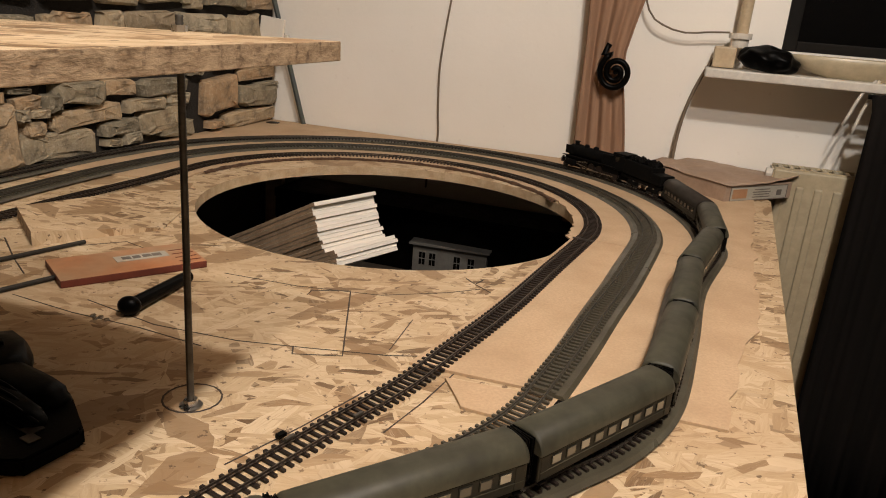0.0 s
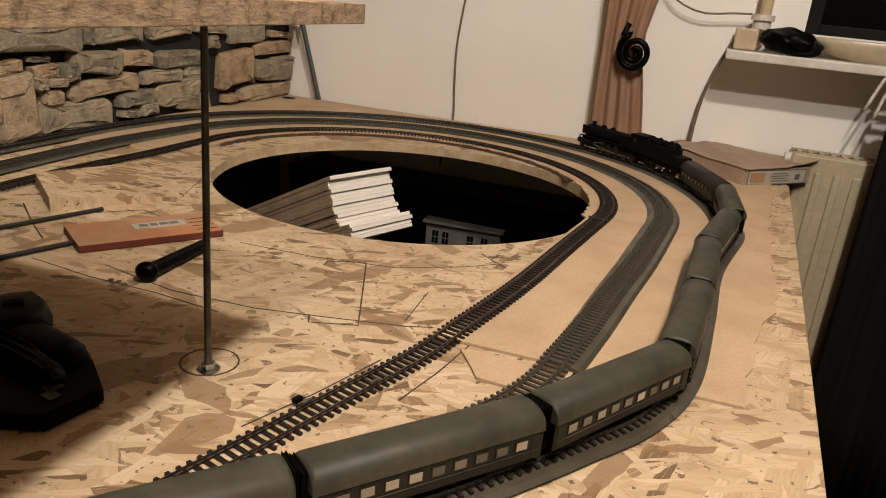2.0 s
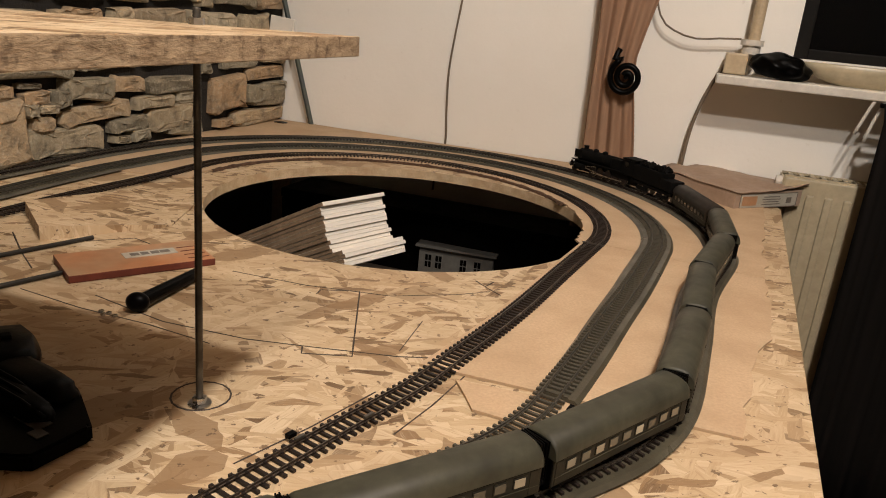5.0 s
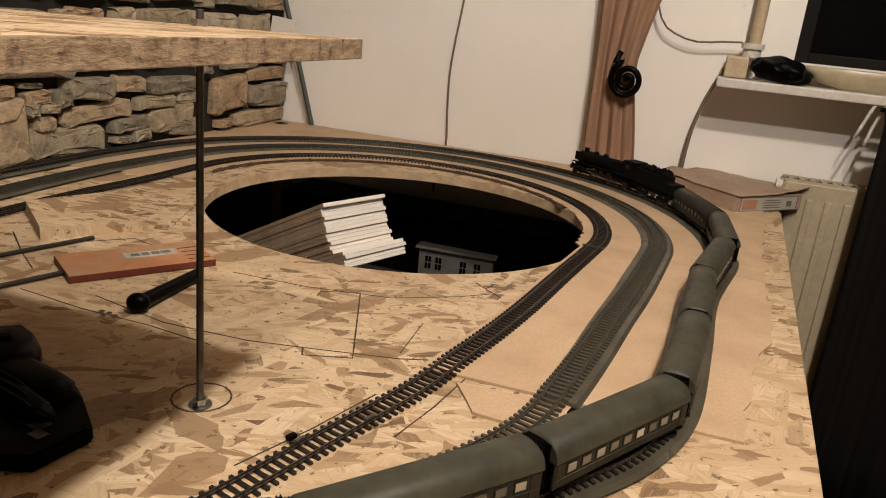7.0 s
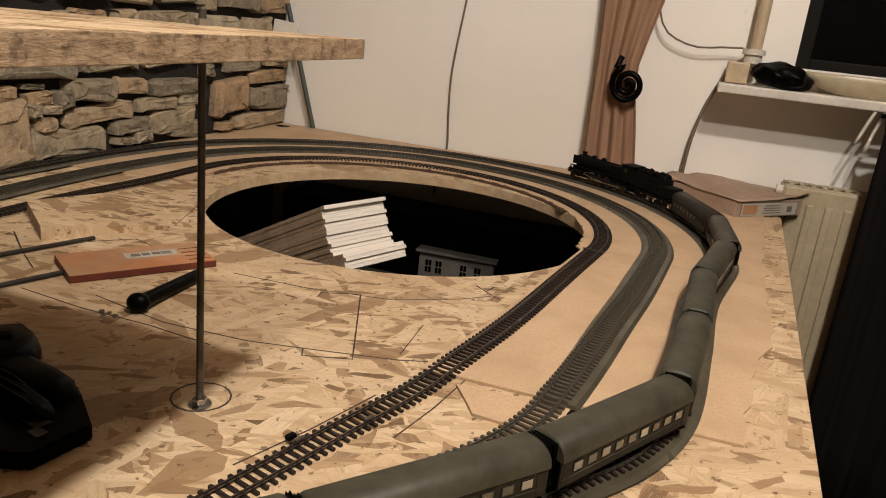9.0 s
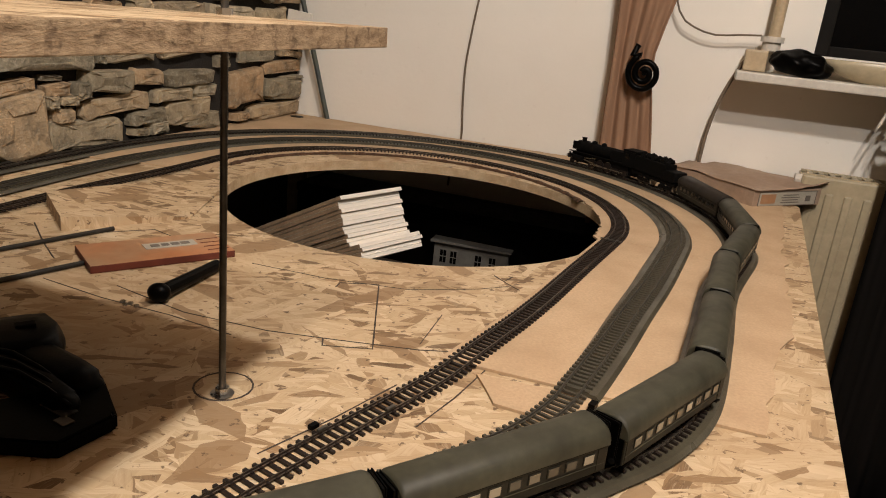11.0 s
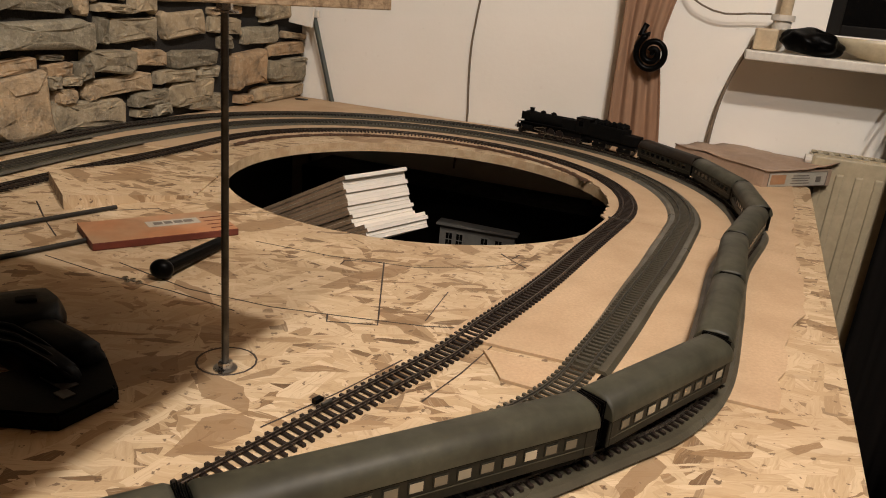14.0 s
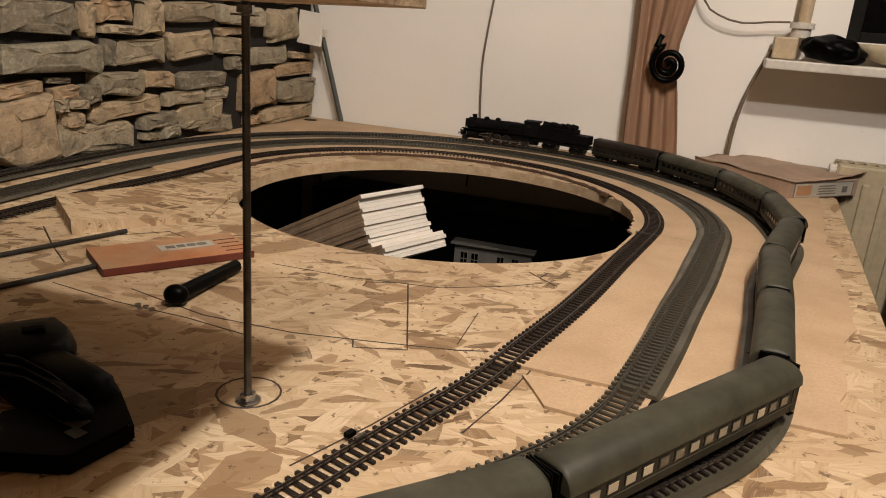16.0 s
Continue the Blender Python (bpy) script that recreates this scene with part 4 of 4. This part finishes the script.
part("badge", box(bmesh.new(), (0.028, 0.012, 0.001), (-0.252, 0.424, 0.0146), Matrix.Rotation(radians(-30), 4, "Z")), ZINC, foot)
part("badge", box(bmesh.new(), (0.012, 0.009, 0.001), (-0.240, 0.408, 0.0146), Matrix.Rotation(radians(-30), 4, "Z")), ZINC, foot)

# ---- carton at the far edge of the board ----
pk = thing("cardboard_box", "worn brown cardboard box with a torn lid and printed label", "box")
P0, P1 = Vector((0.622, 1.405, 0)), Vector((0.800, 1.500, 0))
ex = (P1 - P0).normalized()
ey = Vector((-ex.y, ex.x, 0))
BW, BD, BH = (P1 - P0).length, 0.25, 0.035
pk.matrix_basis = Matrix.Translation(P0) @ Matrix.Rotation(math.atan2(ex.y, ex.x), 4, "Z")
part("carton_body", box(bmesh.new(), (BW, BD, BH), (BW / 2, BD / 2, BH / 2 + 0.0008), bevel=0.0015), CARD, pk)
bm = bmesh.new()
ribbon(bm, [[(x, y, BH + 0.003 + 0.007 * noise.noise(Vector((x * 22, y * 16, 1))) + (0.012 * (x / BW) ** 3 if j == 0 else 0)) for x in np.linspace(-0.002, BW + 0.012, 14)] for j, y in enumerate(np.linspace(-0.004, BD, 12))])
lid = part("torn_lid", bm, CARD, pk, "buckled torn cardboard lid", smooth=True)
lid.modifiers.new("thick", "SOLIDIFY").thickness = 0.0018
part("label", box(bmesh.new(), (0.170, 0.0008, 0.029), (BW / 2, -0.0005, BH / 2)), CARD_LIGHT, pk, "pale printed end label")
part("label_patch", box(bmesh.new(), (0.042, 0.0008, 0.019), (0.042, -0.0012, BH / 2)), ORANGE, pk, "orange square on the label")
for k in range(4):
    part("print_bar", box(bmesh.new(), (0.055 - 0.008 * (k % 2), 0.0006, 0.0018), (0.108, -0.0012, 0.009 + k * 0.0052)), INK, pk)
part("print_block", box(bmesh.new(), (0.015, 0.0006, 0.012), (0.162, -0.0012, 0.016)), INK, pk)

for z_ in (0.003, 0.0315):
    part("label_border", box(bmesh.new(), (0.172, 0.0006, 0.0014), (BW / 2, -0.0010, z_)), INK, pk)
for x in (0.015, 0.187):
    part("label_border", box(bmesh.new(), (0.0014, 0.0006, 0.027), (x, -0.0010, 0.0173)), INK, pk)

# a few loose nuts
for k, (x, y) in enumerate(((-0.306, 0.650), (-0.297, 0.647), (-0.289, 0.642), (-0.301, 0.643))):
    bm = bmesh.new()
    bmesh.ops.create_cone(bm, cap_ends=True, segments=6, radius1=0.0030, radius2=0.0030, depth=0.0016, matrix=Matrix.Translation((0, 0, 0.0010)))
    nut = tagged(part("hex_nut", bm, STEEL), "small bright hexagonal nut lying on strand board", "nut", "loose nuts")
    nut.matrix_basis = pose(x, y, 0, 0, 0, 23 * k)

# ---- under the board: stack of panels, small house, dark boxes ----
# added shelf to carry these; its dark colour stands for the unlit space
under = tagged(part("under_shelf", box(bmesh.new(), (1.16, 1.5, 0.02), (0.615, -0.80, -0.315)), TIMBER_DARK), "added low shelf, coloured dark like the unlit space beneath the board", "shelf", kind="structure")
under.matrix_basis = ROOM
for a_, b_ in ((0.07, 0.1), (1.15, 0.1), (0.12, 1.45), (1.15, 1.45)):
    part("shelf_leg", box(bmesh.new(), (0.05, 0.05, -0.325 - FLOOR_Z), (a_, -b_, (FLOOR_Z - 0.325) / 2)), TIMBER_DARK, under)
# black box filling the dark band low on the wall
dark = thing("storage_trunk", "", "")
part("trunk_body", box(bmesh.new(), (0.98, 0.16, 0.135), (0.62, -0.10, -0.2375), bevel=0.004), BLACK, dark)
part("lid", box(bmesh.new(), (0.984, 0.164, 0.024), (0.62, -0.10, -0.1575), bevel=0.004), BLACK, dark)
tagged(dark, "long black box against the wall under the board", "trunk").matrix_basis = ROOM
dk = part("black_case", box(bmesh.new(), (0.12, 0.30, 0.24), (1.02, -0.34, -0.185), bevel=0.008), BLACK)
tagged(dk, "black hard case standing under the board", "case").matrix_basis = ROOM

th = radians(27)
X = Vector((-0.77 * math.cos(th), 0.64 * math.cos(th), -math.sin(th))).normalized()
Y = Vector((-0.64, -0.77, 0)).normalized()
Z = X.cross(Y)
Y = Z.cross(X)
base = Matrix((X, Y, Z)).transposed().to_4x4()
top_corner = Vector((-0.072, 1.227, 0.012))
rp = random.Random(4)
for k in range(16):
    t = 0.0068
    out = (0.0, 0.012, 0.010, 0.006, 0.014, 0.008, 0.004, 0.012, 0.010, 0.006, 0.012, 0.008, -0.030, -0.036, -0.028, -0.034)[k] if k else -0.004
    L = 0.42
    bm = box(bmesh.new(), (L, 0.142, t * 0.96), (L / 2, 0.071, -t / 2), bevel=0.0006)
    for f in bm.faces:
        f.material_index = int(abs(f.normal.y) > 0.7)
    p = tagged(part("coated_plank", bm, [WHITE, WHITE_EDGE]), "narrow white coated panel in a slanting stack", "panel", "stack of white panels")
    p.matrix_basis = Matrix.Translation(top_corner + X * out * 0.6 - Z * (t * 1.03 * k) + Y * rp.uniform(-0.003, 0.003)) @ base
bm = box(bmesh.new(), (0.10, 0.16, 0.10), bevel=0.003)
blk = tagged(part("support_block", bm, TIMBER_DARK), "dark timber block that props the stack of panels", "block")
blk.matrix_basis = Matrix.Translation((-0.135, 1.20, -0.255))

hs = thing("model_house", "pale grey model house wall with dark window openings", "model house", Matrix.Translation((0.085, 1.655, -0.305)) @ Matrix.Rotation(radians(-14), 4, "Z"))
bm = box(bmesh.new(), (0.185, 0.09, 0.085), (0, 0.045, 0.0425), bevel=0.001)
part("wall", bm, MODEL_WALL, hs)
for k, x in enumerate((-0.068, -0.042, 0.02, 0.055)):
    w = part("window", box(bmesh.new(), (0.018, 0.003, 0.036), (x, -0.0005, 0.050)), MODEL_WALL, hs)
    for dx in (-0.0042, 0.0042):
        for dz in (-0.0085, 0.0085):
            part("pane", box(bmesh.new(), (0.007, 0.0024, 0.0145), (x + dx, -0.0012, 0.050 + dz)), BLACK, w)
bm = bmesh.new()
prism(bm, [(-0.1, -0.012), (0.1, -0.012), (0.1, 0.102), (-0.1, 0.102)], 0.0852, 0.090)
part("roof_edge", bm, MODEL_WALL, hs)

# ---- on the white wall ----


def on_wall(ob):
    ob.matrix_basis = ROOM
    return ob


def wpts(pts, b=0.006):
    return [(a_, -(q[2] if len(q) > 2 else b), z_) for q in pts for a_, z_ in [q[:2]]]


def cord(name, pts, r, label, mat=CABLE, b=0.006):
    p = catmull([Vector(v) for v in wpts(pts, b)], 0.02)
    return on_wall(tagged(part(name, tube(bmesh.new(), [tuple(v) for v in p], r), mat, smooth=True), label, "cable"))


cord("wall_cable", [(0.56, 0.95), (0.53, 0.5), (0.518, 0.364), (0.507, 0.27), (0.500, 0.184), (0.503, 0.09), (0.508, 0.0), (0.49, -0.06), (0.485, -0.128)], 0.0026, "dark flat cable running down the white wall", CABLE)
cord("thin_cable", [(0.985, 0.60), (0.975, 0.45), (0.995, 0.365), (1.03, 0.335), (1.08, 0.322), (1.13, 0.327), (1.175, 0.33)], 0.0022, "thin pale cable looping across the wall", CABLE, 0.035)
cord("heating_hose", [(1.168, 0.292, 0.05), (1.15, 0.27, 0.04), (1.122, 0.20, 0.03), (1.105, 0.12, 0.03), (1.10, 0.03, 0.03), (1.10, -0.08, 0.03)], 0.0042, "brown hose curving down beside the sill", CABLE)
cord("tie_cord", [(1.47, 0.258, 0.10), (1.448, 0.236, 0.118), (1.435, 0.20, 0.12), (1.424, 0.165, 0.12)], 0.0035, "pale cord hanging from the sill", SILL)
cord("tie_cord", [(1.475, 0.258, 0.10), (1.466, 0.236, 0.118), (1.452, 0.19, 0.12), (1.445, 0.15, 0.12)], 0.0035, "pale cord hanging from the sill", SILL)

# curtain drawn in by an iron holdback
bm = bmesh.new()
rows = []
for z_, a0, a1 in ((1.25, 0.80, 1.12), (0.9, 0.82, 1.08), (0.60, 0.858, 1.03), (0.42, 0.864, 0.995), (0.33, 0.868, 0.974), (0.27, 0.870, 0.962), (0.22, 0.870, 0.962), (0.16, 0.870, 0.974), (0.09, 0.871, 0.985), (0.0, 0.873, 0.997), (-0.12, 0.868, 1.0), (-0.28, 0.868, 1.0)):
    n = 40
    rows.append([(a0 + (a1 - a0) * i / n, -(0.060 + 0.006 * math.sin(i * 0.62 + 0.8 * z_) + 0.005 * math.sin(i * 0.27 + 2.0)), z_) for i in range(n + 1)])
ribbon(bm, rows)
ct = on_wall(tagged(part("curtain", bm, CURTAIN, smooth=True), "brown cloth curtain gathered beside the window", "curtain"))
ct.modifiers.new("thick", "SOLIDIFY").thickness = 0.002

hb = thing("curtain_holdback", "black wrought iron spiral curtain holdback on the wall", "holdback", ROOM)
pts = []
for k in range(70):
    a = k / 69 * 2 * math.pi * 2.1 + 1.9
    r = 0.041 - 0.034 * k / 69
    pts.append((0.946 + r * 0.92 * math.cos(a), -0.092, 0.224 + r * math.sin(a)))
part("spiral", tube(bmesh.new(), [(0.915, -0.090, 0.262), (0.925, -0.091, 0.285)][::-1] + pts, 0.0068, 8), BLACK, hb, smooth=True)
part("stem", rod(bmesh.new(), (0.946, 0, 0.224), (0.946, -0.092, 0.224), 0.005), BLACK, hb)

# white offcut and grey-green strip in the corner
wb = tagged(part("white_offcut", box(bmesh.new(), (0.066, 0.010, 0.080), (0.070, -0.100, 0.2365), Matrix.Rotation(radians(6), 4, "Y"), bevel=0.001), WHITE), "small white board fixed in the corner of the walls", "board")
on_wall(wb)
gs = thing("corner_strip", "narrow grey-green strip leaning against the white wall", "strip", ROOM)
part("strip", rod(bmesh.new(), (0.046, -0.05, 0.32), (0.130, -0.03, -0.005), 0.0068, n=4), GREEN, gs)
part("clip", box(bmesh.new(), (0.03, 0.012, 0.018), (0.072, -0.045, 0.225), bevel=0.002), SILL, gs)

# window, sill and what stands on it
wd = thing("window_1", "dark night window with a blackish wooden frame", "window", ROOM, kind="structure")
wm, zm = (WIN_A0 + WIN_A1) / 2, (WIN_Z0 + WIN_Z1) / 2
part("pane", box(bmesh.new(), (WIN_A1 - WIN_A0, 0.006, WIN_Z1 - WIN_Z0), (wm, 0.14, zm)), GLASS, wd)
for a_ in (WIN_A0 + 0.02, wm, WIN_A1 - 0.02):
    part("window_frame", box(bmesh.new(), (0.04, 0.05, WIN_Z1 - WIN_Z0), (a_, 0.12, zm), bevel=0.003), FRAME, wd)
for z_ in (WIN_Z0 + 0.008, WIN_Z1 - 0.02):
    part("window_frame", box(bmesh.new(), (WIN_A1 - WIN_A0 - 0.08, 0.045, 0.03), (wm, 0.12, z_), bevel=0.003), FRAME, wd)
sl = tagged(part("window_sill", box(bmesh.new(), (1.3, 0.125, 0.019), (1.137 + 0.65, -0.0625, 0.2445), bevel=0.003), SILL), "white painted window sill with worn front edge", "sill", kind="structure")
on_wall(sl)
pp = thing("wall_pipe", "yellowed plastic pipe with a collar rising from the sill", "pipe", ROOM)
part("pipe", rod(bmesh.new(), (1.20, -0.045, 0.30), (1.205, -0.045, 1.2), 0.0125, n=18), PIPE, pp, smooth=False)
part("collar", rod(rod(bmesh.new(), (1.198, -0.045, 0.318), (1.198, -0.045, 0.330), 0.024, n=20), (1.198, -0.045, 0.300), (1.198, -0.045, 0.320), 0.019, n=20), SILL, pp)
part("junction_box", box(bmesh.new(), (0.046, 0.05, 0.045), (1.172, -0.045, 0.2775), bevel=0.004), PIPE, pp, "brownish yellow connector block")
bg = on_wall(tagged(new("cloth_cap"), "crumpled black cloth cap lying on the window sill", "cap"))
bm = bmesh.new()
bmesh.ops.create_icosphere(bm, subdivisions=4, radius=1)
for v in bm.verts:
    v.co *= 1 + 0.16 * noise.noise(v.co * 2.2)
    v.co = Vector((v.co.x * 0.062, v.co.y * 0.045, max(v.co.z, -0.75) * 0.030))
bmesh.ops.transform(bm, matrix=Matrix.Translation((1.262, -0.075, 0.278)) @ Matrix.Rotation(radians(8), 4, "Y"), verts=bm.verts)
part("cloth", bm, BLACK, bg, smooth=True)
tr = on_wall(tagged(new("oval_dish"), "pale grey boat-shaped dish on the window sill", "dish"))
bm = bmesh.new()
rows = []
for f, z_ in ((0.55, 0.2545), (0.8, 0.266), (0.95, 0.282), (1.0, 0.296), (0.97, 0.297), (0.9, 0.282), (0.7, 0.268), (0.02, 0.260)):
    rows.append([(1.47 + 0.165 * f * math.cos(k * math.pi / 18), -0.055 + 0.042 * f * math.sin(k * math.pi / 18), z_) for k in range(36)])
ribbon(bm, rows, closed=True)
part("bowl", bm, ENAMEL, tr, smooth=True)

# radiator under the sill
rd = thing("radiator", "cream enamelled panel radiator under the window", "radiator", ROOM)
part("panel", box(bmesh.new(), (0.9, 0.012, 0.56), (1.315 + 0.45, -0.114, -0.222), bevel=0.004), ENAMEL, rd)
part("back_panel", box(bmesh.new(), (0.9, 0.012, 0.56), (1.315 + 0.45, -0.05, -0.222), bevel=0.004), ENAMEL, rd)
for k in range(24):
    part("rib", box(bmesh.new(), (0.016, 0.008, 0.50), (1.335 + k * 0.037, -0.1215, -0.225), bevel=0.0035), ENAMEL, rd)
for k in range(40):
    part("grille_bar", box(bmesh.new(), (0.010, 0.052, 0.004), (1.33 + k * 0.0223, -0.082, 0.058), bevel=0.001), ENAMEL, rd)
for b_ in (0.056, 0.108):
    part("grille_rail", box(bmesh.new(), (0.9, 0.006, 0.005), (1.765, -b_, 0.0585)), ENAMEL, rd)
part("bleed_valve", rod(bmesh.new(), (1.300, -0.10, 0.045), (1.328, -0.10, 0.045), 0.011, n=12), SILL, rd)
part("side_plate", box(bmesh.new(), (0.004, 0.07, 0.55), (1.315, -0.082, -0.22)), ENAMEL, rd)

# added black sheet below the sill, in place of shade over the radiator
dc = thing("dark_drape", "added black sheet for the dark shade over the radiator", "drape", ROOM)
bm = bmesh.new()
ribbon(bm, [[(1.458 + 0.45 * i / 48, -(0.150 if z_ > 0.21 else 0.185) - 0.012 * math.sin(i * 0.7 + 0.6) - 0.006 * math.sin(i * 1.9), z_) for i in range(49)] for z_ in (0.232, 0.20, 0.10, -0.05, -0.25, -0.5, FLOOR_Z + 0.004)])
cl = part("cloth", bm, SHADE_BLACK, dc, smooth=True)
cl.modifiers.new("thick", "SOLIDIFY").thickness = 0.003
part("hanging_rail", rod(bmesh.new(), (1.455, -0.135, 0.228), (1.92, -0.135, 0.228), 0.005), BLACK, dc)

# ---- small track fittings ----


def s_near(line, x, y):
    ss = np.arange(0, line.length, 0.004)
    return float(ss[np.argmin([(line.at(v) - Vector((x, y, 0))).length for v in ss])])


def fitting(name, line, s, d, z, size, mat, label):
    p, t = line.off(s, d, z), line.dir(s)
    ob = part(name, box(bmesh.new(), size, (0, 0, 0), bevel=0.0004), mat)
    ob.matrix_basis = Matrix.Translation(p) @ Matrix.Rotation(math.atan2(t.y, t.x), 4, "Z")
    return tagged(ob, label, "track fitting")


sj = s_near(INNER, 0.262, 1.045)
fitting("rail_joiner", INNER, sj, 0.0, 0.0066, (0.003, 0.034, 0.0022), ZINC, "pale metal joint bar across the inner track")
for v, d in ((sj, -0.00825), (sj, 0.00825), (s_near(INNER, -0.06, 0.44), -0.00825), (s_near(INNER, -0.02, 0.487), 0.00825), (s_near(INNER, 0.12, 0.73), 0.00825)):
    fitting("rail_joiner", INNER, v, d, 0.0068, (0.010, 0.0028, 0.0024), ZINC, "small metal rail joiner on the inner track")
fitting("connector_clip", INNER, s_near(INNER, -0.055, 0.44), -0.0175, 0.0050, (0.008, 0.005, 0.0035), BLACK, "small black plastic connector beside the track")
fitting("connector_clip", MIDDLE, 0.545, 0.024, 0.0060, (0.010, 0.006, 0.006), BLACK, "small black plastic clip at the end of the grey bed")


# ---- everything keyed ----
def motions():
    for ob, s, half in VEHICLES:
        rows = [(0.0, on_track(s, half))]
        for i in range(33):
            t = 8.0 + 0.25 * i
            rows.append((t, on_track(s + gone(t, s), half)))
        walk(ob, rows)


motions()
